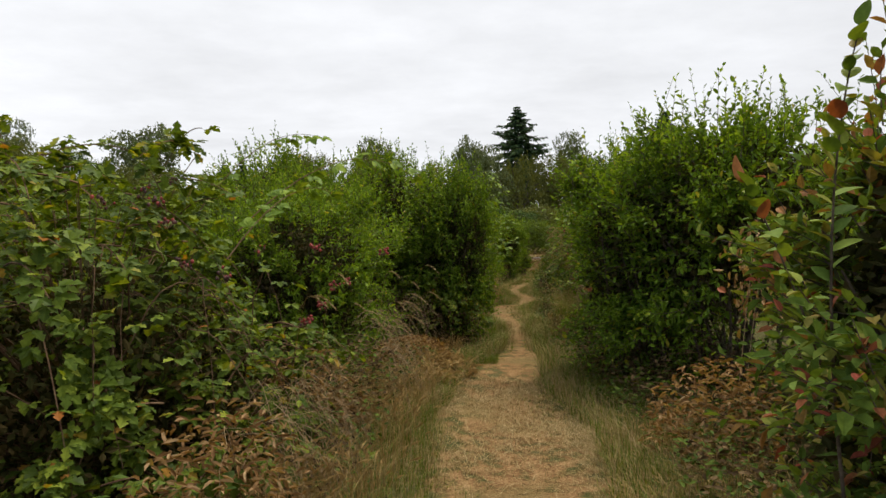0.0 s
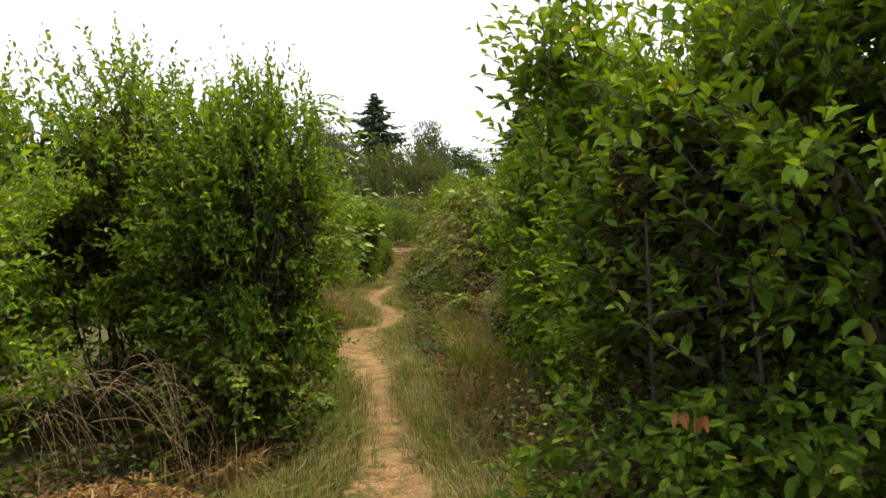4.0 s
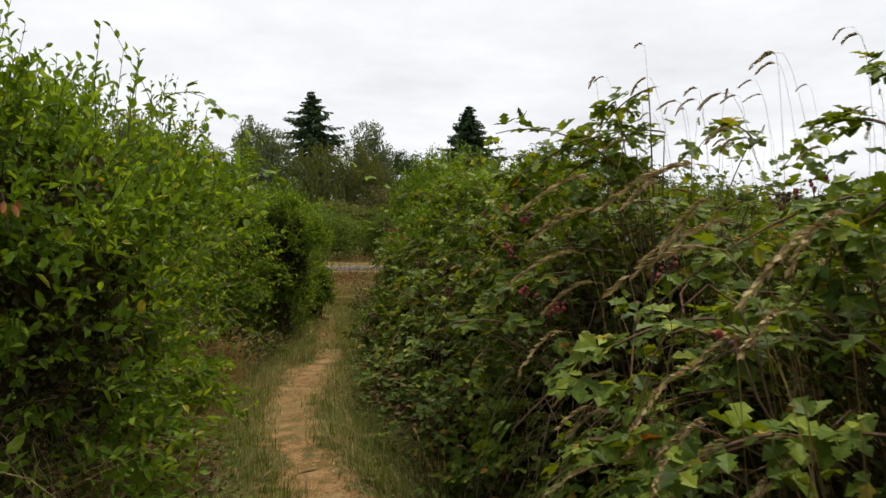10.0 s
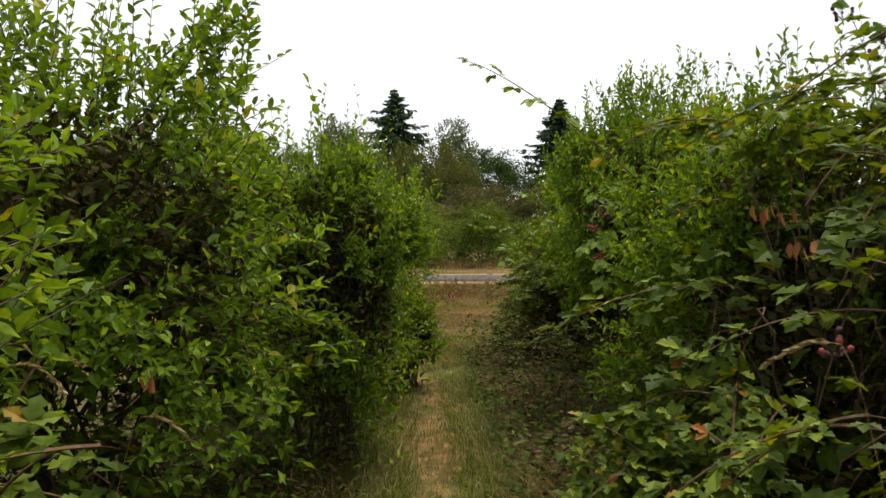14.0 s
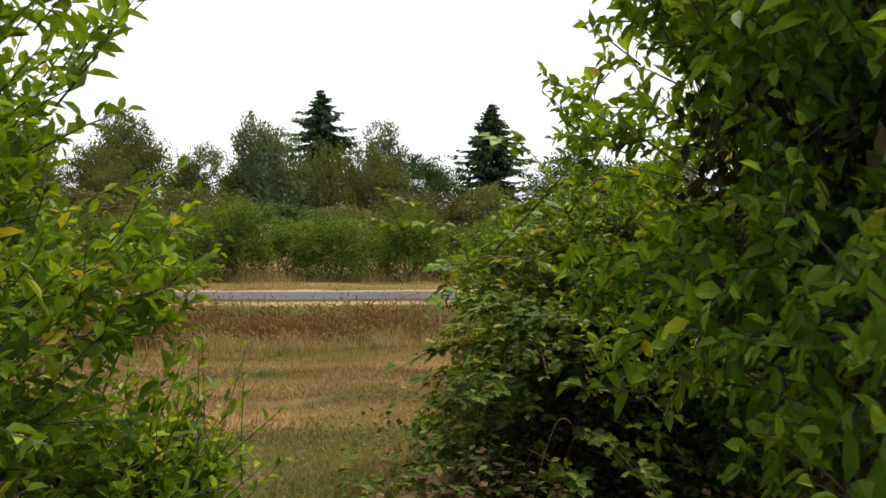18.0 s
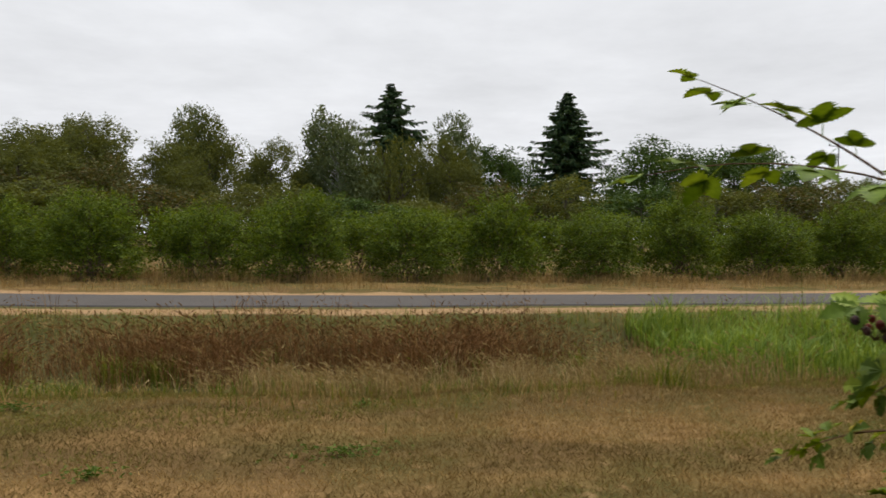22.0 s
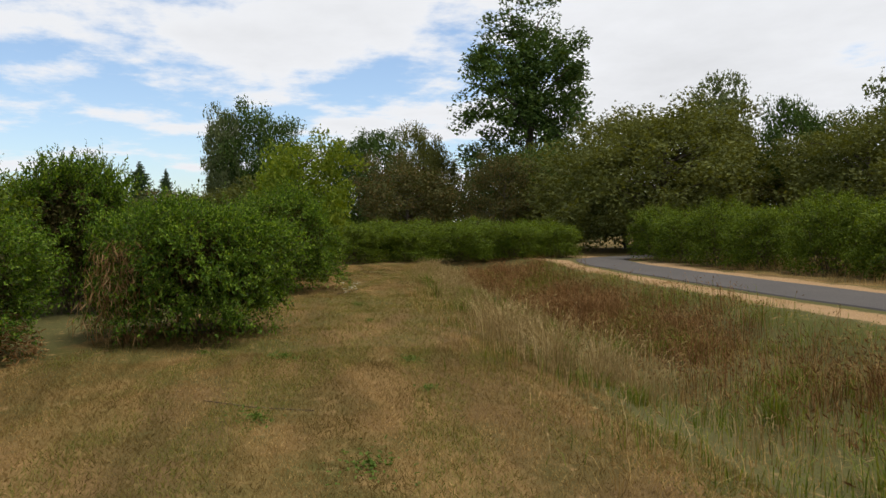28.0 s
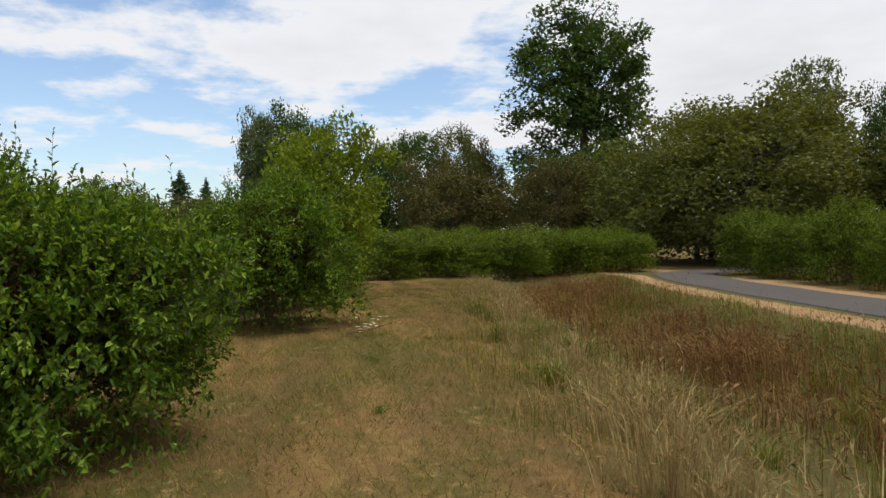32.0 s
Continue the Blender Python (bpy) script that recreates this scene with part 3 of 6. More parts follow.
def tree_meshes(seed, clumps, per, card, shape=(0.5, 0.5, 0.42), bare=0.22, lean=0.0, hang=0.0, uneven=0.2, tuft=(0.04, 0.08)):
    """Broad-leaved tree of height 1: trunk, limbs, and a crown of many clumps of small leaves."""
    g = np.random.default_rng(seed)
    d = sphere_dirs(clumps, -0.85)
    r = np.clip(lumps(d, seed, uneven), 0.6, 1.25) * g.uniform(0.3, 1.0, clumps) ** 0.45
    mid = np.array([lean, 0, bare + (1 - bare) / 2])
    at = d * r[:, None] * shape + mid
    spread = g.uniform(*tuft, clumps)
    puff = unit(g.normal(0, 1, (clumps, per, 3))) * g.uniform(0, 1, (clumps, per, 1)) ** 0.4 * 1.55
    pts = (at[:, None] + puff * spread[:, None, None] * [1.0, 1.0, 0.75]).reshape(-1, 3)
    puff = puff.reshape(-1, 3)
    pts[:, 2] = np.maximum(pts[:, 2], 0.01)
    way = unit(g.normal(0, 1, pts.shape) + np.repeat(d, per, 0) * 0.8 - [0, 0, hang])
    size = card * g.uniform(0.6, 1.3, len(pts))
    crown = leaves(pts, way, unit(g.normal(0, 0.55, pts.shape) + puff * 0.5 + [0, 0, 0.5]), size, size * 0.9, far=True)
    trunk_path = np.array([[[0, 0, -0.02], [lean * 0.2, 0.004, 0.25], [lean * 0.6, -0.006, 0.55], [lean, 0, 0.9]]])
    trunk = tubes(trunk_path, np.array([[0.022, 0.017, 0.011, 0.003]]), 8)
    m = min(clumps, 60)
    limb_from = np.stack([np.full(m, lean * 0.4), np.zeros(m), np.clip(at[:m, 2] - g.uniform(0.08, 0.25, m), bare * 0.7, 0.8)], 1)
    limbs = tubes(curved(limb_from, at[:m], g.uniform(-0.01, 0.04, m), 5), np.linspace(0.006, 0.001, 5) * np.ones((m, 1)), 5)
    return mesh_of("crown", *crown), mesh_of("trunk", *trunk), mesh_of("branchwork", *limbs)


def conifer_meshes(seed, whorls=40, spread=0.6, bottom=0.1):
    """Spruce of height 1: trunk, drooping tiers of branches and needle sprays."""
    g = np.random.default_rng(seed)
    start, end, sag = [], [], []
    for k in range(whorls):
        z = bottom + (0.985 - bottom) * (k / (whorls - 1)) ** 0.8
        reach = min(spread * (1 - z) ** 0.95, 0.24) * g.uniform(0.7, 1.1) + 0.006
        for a in np.arange(6) * 1.05 + g.uniform(0, 6.3):
            far = reach * g.uniform(0.5, 1.2)
            start.append((0, 0, z))
            end.append((far * math.cos(a), far * math.sin(a), z - far * g.uniform(0.05, 0.3)))
            sag.append(-far * g.uniform(0.04, 0.14))
    start, end, sag = np.array(start), np.array(end), np.array(sag)
    arms = curved(start, end, sag, 7)
    limbs = tubes(arms, np.linspace(0.003, 0.0008, 7) * np.ones((len(arms), 1)), 3)
    per = 40
    i = np.repeat(np.arange(len(arms)), per)
    t = g.uniform(0.08, 1.0, len(i))
    k = np.minimum((t * 6).astype(int), 5)
    fr = (t * 6 - k)[:, None]
    p = arms[i, k] * (1 - fr) + arms[i, k + 1] * fr
    run = unit(end - start)[i]
    side = unit(np.cross(run, [0, 0, 1.0]))
    sgn = np.where(g.random(len(i)) < 0.5, -1.0, 1.0)[:, None]
    way = unit(run * 0.7 + side * sgn * g.uniform(0.2, 1.0, (len(i), 1)) + [0, 0, -0.5] + g.normal(0, 0.3, p.shape))
    reach = np.linalg.norm(end - start, axis=1)[i]
    size = (0.014 + 0.3 * reach * (1.1 - t)) * g.uniform(0.6, 1.2, len(i))
    spray = leaves(p, way, unit(g.normal(0, 0.8, p.shape) + [0, 0, 0.6]), size, np.minimum(size * 0.45, 0.014), full=False)
    trunk = tubes(np.array([[[0, 0, -0.02], [0, 0, 0.5], [0, 0, 1.0]]]), np.array([[0.014, 0.008, 0.001]]), 7)
    return mesh_of("needles", *spray), mesh_of("trunk", *trunk), mesh_of("branchwork", *limbs)


def willow_meshes(seed):
    """Weeping willow of height 1: a domed crown with hanging strands."""
    g = np.random.default_rng(seed)
    n = 620
    d = sphere_dirs(n, 0.0)
    top = d * lumps(d, seed, 0.14)[:, None] * g.uniform(0.45, 1.0, (n, 1)) ** 0.5 * [0.46, 0.46, 0.48] + [0, 0, 0.5]
    drop = g.uniform(0.18, 0.55, n) * (0.5 + 0.7 * np.hypot(d[:, 0], d[:, 1]))
    per = 20
    t = np.linspace(0, 1, per)
    p = top[:, None] + np.stack([0.05 * d[:, :1] * np.sqrt(t), 0.05 * d[:, 1:2] * np.sqrt(t), -drop[:, None] * t], -1)
    p = p.reshape(-1, 3) + g.normal(0, 0.006, (n * per, 3))
    p[:, 2] = np.maximum(p[:, 2], 0.02)
    way = unit(g.normal(0, 0.35, p.shape) - [0, 0, 1.0])
    size = g.uniform(0.022, 0.045, len(p))
    crown = leaves(p, way, unit(g.normal(0, 1, p.shape)), size, size * 0.34, full=False)
    trunk = tubes(np.array([[[0, 0, -0.02], [0.01, 0, 0.3], [0, 0.01, 0.7]]]), np.array([[0.035, 0.025, 0.008]]), 8)
    limbs = tubes(curved(np.tile([0, 0, 0.3], (30, 1)), top[:30], np.full(30, 0.08), 5), np.linspace(0.012, 0.002, 5) * np.ones((30, 1)), 5)
    return mesh_of("crown", *crown), mesh_of("trunk", *trunk), mesh_of("branchwork", *limbs)


def thing(name, pieces, label, category, group=""):
    """An Empty with its parts: (name, mesh, material)."""
    root = tagged(new(name), label, category, group)
    for piece_name, me, material in pieces:
        piece = part(piece_name, me, material, root)
        if piece_name in ("branchwork", "dead_leaves"):
            tagged(piece, kind="stuff")
    return root


def scatter(makers, name, label, category, group, spots, base, z=0.0):
    """Plants of one kind at spots (x, y, radius across, radius along, height), from several grown shapes in turn."""
    made = []
    for k, (x, y, rx, ry, h) in enumerate(spots):
        pieces = makers[k % len(makers)]
        root = thing(name, pieces, label, category, group)
        root.matrix_basis = pose(x, y, z, 0, 0, 0) @ Matrix.Diagonal((rx / base[0], ry / base[0], h / base[1], 1)) @ pose(0, 0, 0, 0, 0, 137.5 * k + 40)
        made.append(root)
    return made


# ---- ground ----
def road_mid(x):
    """y of the asphalt path's middle."""
    return np.interp(x, [-39, -34, -28, -20, -12, -6, 0, 12, 60, 400], [50.0, 47.9, 46.2, 44.3, 42.8, 41.9, 41.9, 43.0, 47.0, 75.0])


TRAIL_Y = (-30, 0, 3, 5.6, 7.2, 8.4, 9.0, 9.7, 11.1, 12.6, 13.8, 14.8, 15.4, 17.0, 18.0, 19.4, 20.9, 21.6, 22.6, 25.0, 27.0, 30.0)
TRAIL_LEFT = (-0.2, -0.5, -0.6, -0.7, -0.68, -0.5, -0.27, -0.18, -0.2, -0.42, -0.72, -0.8, -0.15, 0.0, -0.32, -0.34, -0.22, 0.08, 0.14, 0.18, 0.0, 0.2)
TRAIL_RIGHT = (0.7, 0.5, 0.55, 0.65, 0.3, 0.34, 0.38, 0.22, 0.16, 0.13, 0.0, 0.08, 0.35, 0.43, 0.18, 0.12, 0.38, 0.47, 0.42, 0.48, 0.55, 0.75)


def trail_mid(y):
    """x of the trodden trail's middle."""
    return (np.interp(y, TRAIL_Y, TRAIL_LEFT) + np.interp(y, TRAIL_Y, TRAIL_RIGHT)) / 2


def trail_half(y):
    """Half the width of the bare trail."""
    return (np.interp(y, TRAIL_Y, TRAIL_RIGHT) - np.interp(y, TRAIL_Y, TRAIL_LEFT)) / 2 + 0.03


def mown_edge(x):
    """y of the edge between the mown strip and the bushes south of it."""
    return np.interp(x, [-60, -33, -25, -20, -15, -11, -4, 0, 3, 30], [39.5, 35.3, 33.2, 32.2, 29.9, 28.4, 27.8, 27.6, 29.0, 29.5])


def smooth(a, b, v):
    t = np.clip((v - a) / (b - a), 0, 1)
    return t * t * (3 - 2 * t)


def ground_height(x, y):
    g = y - road_mid(x)
    ditch = smooth(-9.3, -7.0, g) * (1 - smooth(-4.6, -3.0, g)) * smooth(-46, -36, x)
    wave = 0.03 * np.sin(x * 1.7 + 0.6 * y) * np.sin(y * 1.3 - 0.4 * x) + 0.02 * np.sin(x * 4.1) * np.sin(y * 3.7 + 1.0)
    far = smooth(60, 200, np.hypot(x, y - 20))
    trail = np.exp(-((x - trail_mid(y)) / 0.45) ** 2) * (y < 30)
    flat = np.exp(-(g / 2.6) ** 4)
    return -0.45 * ditch + wave * (1 - far) * (1 - flat) - 0.03 * trail - 0.012 * flat


def build_ground():
    def axis(a, b, step, reach):
        out = [1.5 * 1.55 ** k for k in range(1, 16)]
        return np.concatenate([[a - v for v in reversed(out) if v < reach], np.arange(a, b, step), [b + v for v in out if v < reach]])

    xs, ys = axis(-44, 12, 0.2, 1400), axis(-3, 50, 0.2, 1400)
    x, y = np.meshgrid(xs, ys)
    z = ground_height(x, y)
    n, m = x.shape
    i, j = np.meshgrid(np.arange(n - 1), np.arange(m - 1), indexing="ij")
    q = np.stack([i * m + j, i * m + j + 1, (i + 1) * m + j + 1, (i + 1) * m + j], -1).reshape(-1, 4)
    me = mesh_of("ground", np.stack([x, y, z], -1).reshape(-1, 3), q, True)
    g = y - road_mid(x)
    zones = {
        "trail": np.exp(-((x - trail_mid(y)) / (trail_half(y) + 0.05 * np.sin(y * 1.9))) ** 2) * (1 - smooth(25.5, 28, y)) * 0.9,
        "mown": np.maximum(smooth(-2.2, -1.2, y - mown_edge(x)) * (1 - smooth(-9.4, -8.2, g)) * smooth(-50, -46, x), smooth(1.5, 2.5, g) * 0.8, smooth(-9.4, -8.2, g) * (1 - smooth(-3.0, -2.0, g)) * 0.8),
        "lush": np.maximum(0.6 * np.exp(-((g + 3.3) / 0.7) ** 4), 0.75 * np.exp(-((x - trail_mid(y)) / 1.1) ** 4) * (y < 29)),
        "straw": np.maximum(np.exp(-((g + 1.95) / 0.55) ** 6), np.exp(-((g - 1.8) / 0.8) ** 6)) * smooth(-60, -40, x) * 0.95,
    }
    for name, values in zones.items():
        me.attributes.new(name, "FLOAT", "POINT").data.foreach_set("value", values.ravel().astype(np.float32))
    me.materials.append(GROUND)
    return tagged(new("ground", me), "dry summer ground with a trodden straw trail and mown turf", "ground", kind="structure")


build_ground()


def build_road():
    """Asphalt path, 2.6 m wide, that bends away behind the hedge."""
    xs = np.concatenate([np.arange(60, -34, -1.0), [-34, -36.5]])
    mid = [(x, float(road_mid(x))) for x in xs] + [(-39.0, 50.1), (-41.0, 52.3), (-42.3, 55.0), (-43.0, 58.5), (-43.3, 63.0), (-43.4, 70.0)]
    mid = np.array(mid)
    run = unit(np.gradient(mid, axis=0))
    side = np.stack([-run[:, 1], run[:, 0]], 1)
    bm = bmesh.new()
    rows = []
    for c, s in zip(mid, side):
        wob = 0.04 * math.sin(c[0] * 1.3)
        offs = ((1.1 + wob, -0.06), (1.03 + wob, 0.02), (-0.22, 0.04), (-1.48 + wob, 0.02), (-1.55 + wob, -0.06))
        rows.append([bm.verts.new((c[0] + s[0] * o, c[1] + s[1] * o, z)) for o, z in offs])
    for a, b in zip(rows, rows[1:]):
        for k in range(4):
            bm.faces.new((a[k], a[k + 1], b[k + 1], b[k]))
    bmesh.ops.recalc_face_normals(bm, faces=bm.faces)
    me = bpy.data.meshes.new("road")
    bm.to_mesh(me)
    bm.free()
    me.materials.append(ASPHALT)
    return tagged(new("road", me), "narrow grey asphalt path with pale worn surface", "path", kind="structure")


build_road()

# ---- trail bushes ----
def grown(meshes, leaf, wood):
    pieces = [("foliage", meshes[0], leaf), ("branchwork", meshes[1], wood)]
    return pieces + [("dead_leaves", meshes[2], INNER_SHADE_LEAF)] if len(meshes) > 2 else pieces


blueberries = [grown(shrub_meshes(11 + k, 1900, 0.066, low=-0.8, skirts=0.5), BLUEBERRY_LEAF, WOOD) for k in range(4)]
hollow = [grown(shrub_meshes(15, 1500, 0.066, foot=0.3, skirts=0.0), BLUEBERRY_LEAF, WOOD)]
slim = [grown(shrub_meshes(21 + k, 1150, 0.064, rx=0.75, h=2.4, low=-0.85, skirts=0.5, spires=14, tuft=0.1), BLUEBERRY_LEAF, WOOD) for k in range(3)]
low_bush = [grown(shrub_meshes(27, 260, 0.06, rx=0.45, h=0.95, spires=6, tuft=0.16), BLUEBERRY_LEAF, WOOD)]
low_brambles = [grown(bramble_meshes(41 + k, 900, 0.066, rx=0.6, h=1.0, canes=12), BRAMBLE_LEAF, CANE) for k in range(2)]
tall_brambles = [grown(bramble_meshes(45 + k, 2300, 0.066, rx=0.85, h=2.2, canes=18), BRAMBLE_LEAF, CANE) for k in range(2)]
brambles = [grown(bramble_meshes(31 + k, 4600, 0.066), BRAMBLE_LEAF, CANE) for k in range(4)]
hedge = [grown(shrub_meshes(51 + k, 1500, 0.09, rx=1.6, h=2.6, upright=0.45, foot=0.04, per=7, full=False, draw_in=0.4, skirts=1.4, uneven=0.2, spires=3, tuft=0.05, least=0.62), SUNNY_LEAF, WOOD) for k in range(4)]
back_row = [grown(shrub_meshes(57 + k, 700, 0.12, rx=1.6, h=2.6, upright=0.45, foot=0.02, per=6, full=False, skirts=0.5, spires=3), SUNNY_LEAF, WOOD) for k in range(2)]
round_bush = [grown(shrub_meshes(71, 5200, 0.078, rx=2.2, h=2.4, upright=0.5, foot=0.0, per=9, uneven=0.1, draw_in=0.16, spires=14, tuft=0.09, least=0.72, power=2.1), STRIP_LEAF, WOOD)]
dense = [grown(shrub_meshes(61 + k, 2600, 0.075, rx=1.6, h=2.6, upright=0.6, foot=0.0, per=9, draw_in=0.12, spires=10, tuft=0.09, least=0.75, power=2.2), STRIP_LEAF, WOOD) for k in range(3)]

TRAIL_WEST = ((-2.2, 7.0, 1.0, 1.1, 2.0), (-1.95, 11.2, 1.3, 1.5, 2.85), (-2.0, 13.4, 1.1, 1.0, 2.25), (-1.4, 16.2, 1.15, 1.1, 2.3), (-1.5, 18.1, 0.95, 1.0, 2.4), (-1.9, 19.8, 1.2, 1.2, 2.3),
              (-1.55, 22.2, 1.3, 1.4, 2.45), (-0.6, 24.95, 1.0, 0.95, 2.1), (-0.38, 23.4, 0.6, 0.62, 2.2), (0.12, 25.75, 0.45, 0.4, 0.95), (-2.7, 8.8, 1.05, 1.0, 2.2), (-3.5, 10.6, 1.2, 1.5, 2.9), (-1.05, 10.25, 0.78, 0.8, 2.45), (-0.78, 9.95, 0.55, 0.5, 2.45))
TRAIL_EAST = ((2.2, 7.4, 1.4, 1.5, 2.9), (2.0, 9.2, 1.0, 0.85, 2.2), (2.0, 10.7, 1.15, 1.05, 2.85), (2.3, 13.1, 1.1, 1.0, 2.05), (2.3, 22.4, 1.0, 1.1, 2.4), (3.4, 26.6, 1.1, 1.0, 2.6), (1.3, 7.75, 0.74, 0.95, 2.45), (2.1, 19.5, 0.8, 0.8, 2.2), (1.55, 10.45, 0.68, 0.7, 2.75), (2.5, 27.3, 0.95, 0.9, 1.85))
FIELD = ((-5.0, 9.0, 1.8, 2.0, 2.3), (-5.0, 13.0, 1.8, 2.0, 2.3), (-5.0, 17.5, 1.8, 2.2, 2.3), (-5.0, 22.0, 1.8, 2.2, 2.3), (5.2, 9.0, 1.8, 2.2, 2.3), (5.2, 14.0, 1.8, 2.2, 1.9), (5.3, 22.0, 1.8, 2.2, 2.2))
BRAMBLE_WEST = ((-3.1, 1.4, 1.6, 1.6, 1.95), (-2.55, 4.0, 1.45, 1.7, 2.2), (-4.6, 5.0, 1.7, 2.0, 2.3), (-1.45, 20.8, 0.85, 0.95, 1.2), (-1.0, 9.6, 0.45, 0.5, 1.0))
BRAMBLE_EAST = ((2.05, 14.9, 1.3, 1.4, 2.1), (2.0, 17.5, 1.3, 1.4, 2.2), (1.8, 16.4, 1.0, 0.85, 2.3), (2.2, 19.9, 1.35, 1.6, 2.35), (1.9, 21.6, 1.0, 0.95, 2.4), (4.6, 17.0, 1.6, 2.0, 2.3), (2.52, 27.7, 1.1, 1.05, 1.9), (1.98, 27.75, 0.52, 0.48, 1.3), (1.95, 26.9, 0.75, 0.7, 1.6), (4.4, 28.0, 1.4, 1.4, 2.0), (2.6, 4.9, 0.9, 0.8, 1.25), (1.3, 13.6, 0.5, 0.7, 0.75), (1.25, 17.6, 0.55, 0.9, 0.8), (1.15, 19.4, 0.6, 0.8, 0.95), (1.15, 21.2, 0.5, 0.6, 1.0))
TALL_LABEL = "tall green blueberry bush with upright leafy shoots"
for spots, kinds in ((TRAIL_WEST, blueberries), (TRAIL_EAST, blueberries[::-1])):
    scatter(kinds, "blueberry_bush", TALL_LABEL, "shrub", "bushes along the trail", [b for b in spots if b[2] > 0.85], (1.3, 2.4))
    scatter(slim, "blueberry_bush", "slender green blueberry bush close beside the trail", "shrub", "bushes along the trail", [b for b in spots if b[2] <= 0.85 and b[4] > 1.2], (0.75, 2.4))
    scatter(low_bush, "blueberry_bush", "low young blueberry bush at the trail's edge", "shrub", "bushes along the trail", [b for b in spots if b[4] <= 1.2], (0.45, 0.95))
scatter(hollow, "blueberry_bush", "tall blueberry bush, bare and shaded at its foot", "shrub", "bushes along the trail", ((1.95, 11.95, 0.75, 0.8, 2.45), (2.35, 24.95, 1.1, 1.1, 2.75), (2.1, 24.2, 0.85, 0.95, 2.45)), (1.3, 2.4))
scatter(hedge, "blueberry_bush", "green blueberry bush in the rows behind the trail", "shrub", "bushes behind the trail", FIELD, (1.6, 2.6))
for spots, kinds in ((BRAMBLE_WEST, brambles), (BRAMBLE_EAST, brambles[::-1])):
    scatter(kinds, "bramble", "sprawling bramble thicket with arching canes", "bramble", "brambles along the trail", [b for b in spots if b[2] > 1.05], (1.4, 2.0))
    scatter(tall_brambles, "bramble", "steep bramble mound with arching canes", "bramble", "brambles along the trail", [b for b in spots if b[2] <= 1.05 and b[4] > 1.32], (0.85, 2.2))
    scatter(low_brambles, "bramble", "low bramble creeping out at the trail's edge", "bramble", "brambles along the trail", [b for b in spots if b[2] <= 1.05 and b[4] <= 1.32], (0.6, 1.0))
red = grown(shrub_meshes(77, 1300, 0.07, rx=0.8, h=2.2, upright=1.0), REDDISH_LEAF, WOOD)
scatter([red], "reddening_shrub", "blueberry shrub with some leaves turning red", "shrub", "", ((1.6, 2.55, 0.88, 0.85, 2.2),), (0.8, 2.2))

# ---- hedge beyond the asphalt path ----
HEDGE_X = [26.5 - 3.2 * k for k in range(21)]
scatter(hedge, "hedge_bush", "rounded bright green blueberry bush in a long row", "shrub", "hedge row", [(x + 0.15 * math.sin(x * 3), float(np.interp(x, [-40, -30, -10, 0, 30], [53.5, 51.2, 49.3, 49.6, 53])), 1.75 + 0.15 * math.sin(x * 7), 1.7, 2.62 + 0.25 * math.sin(x * 5)) for x in HEDGE_X], (1.6, 2.6))

scatter(back_row, "hedge_bush", "rounded green blueberry bush in the second row", "shrub", "second hedge row", [(x + 1.6, float(np.interp(x, [-40, -30, -10, 0, 30], [53.5, 51.2, 49.3, 49.6, 53])) + 3.2, 2.0, 1.6, 2.55 + 0.2 * math.sin(x * 4)) for x in HEDGE_X], (1.6, 2.6))

# ---- bushes beside the mown strip ----
scatter(round_bush, "strip_bush", "big round green bush with dry vines at its foot", "shrub", "bushes by the strip", ((-17.0, 30.45, 1.6, 1.55, 2.15),), (2.2, 2.4))
scatter(dense, "strip_bush", "dense green bush at the edge of the mown strip", "shrub", "bushes by the strip",
        ((-24.7, 32.5, 1.65, 1.6, 2.75), (-21.2, 28.2, 1.6, 1.5, 3.15), (-28.5, 32.2, 1.9, 1.9, 2.6), (-4.5, 27.85, 0.85, 0.8, 1.95), (-14.3, 26.2, 1.8, 1.6, 2.6), (-13.4, 27.7, 1.15, 1.0, 1.7), (-15.6, 27.6, 1.3, 1.1, 2.0)), (1.6, 2.6))
scatter(hedge, "strip_bush", "dense green bush at the edge of the mown strip", "shrub", "bushes by the strip",
        ((-19.0, 26.0, 1.9, 1.7, 3.1), (-24.5, 27.6, 2.0, 1.8, 2.9), (-10.5, 26.3, 1.9, 1.6, 2.1),
         (-7.0, 25.9, 1.8, 1.5, 2.2), (-26.0, 27.5, 2.2, 2.0, 2.4), (-30.0, 28.5, 2.2, 2.0, 2.5), (-13.0, 23.5, 2.2, 2.0, 2.3), (-18.0, 23.0, 2.2, 2.0, 2.4), (-9.0, 22.0, 2.2, 2.0, 2.3)), (1.6, 2.6))
scatter(hedge, "field_bush", "low dense green scrub at the end of the strip", "shrub", "scrub at the end",
        [(-40.5 - 1.5 * (k % 2) - 0.35 * k, 37.5 + 1.55 * k, 2.0, 1.9, 2.0 + 0.2 * math.sin(k * 2.3)) for k in range(9)] + [(-46 - (k % 2), 37 + 4.6 * k, 2.9, 2.6, 2.3) for k in range(4)] + [(-36.5, 34.5, 1.8, 1.8, 2.2), (-34.0, 33.2, 1.7, 1.7, 2.3)], (1.6, 2.6))

# ---- trees ----
def tree_kind(makers, name, label, group, rows, width=1.0):
    """Trees (x, y, height, width of the crown), from meshes of height 1."""
    for k, (x, y, h, w) in enumerate(rows):
        root = thing(name, makers[k % len(makers)], label, "tree", group)
        root.matrix_basis = pose(x, y, -0.1) @ Matrix.Diagonal((w / width, w / width, h, 1)) @ pose(0, 0, 0, 0, 0, 97.0 * k)


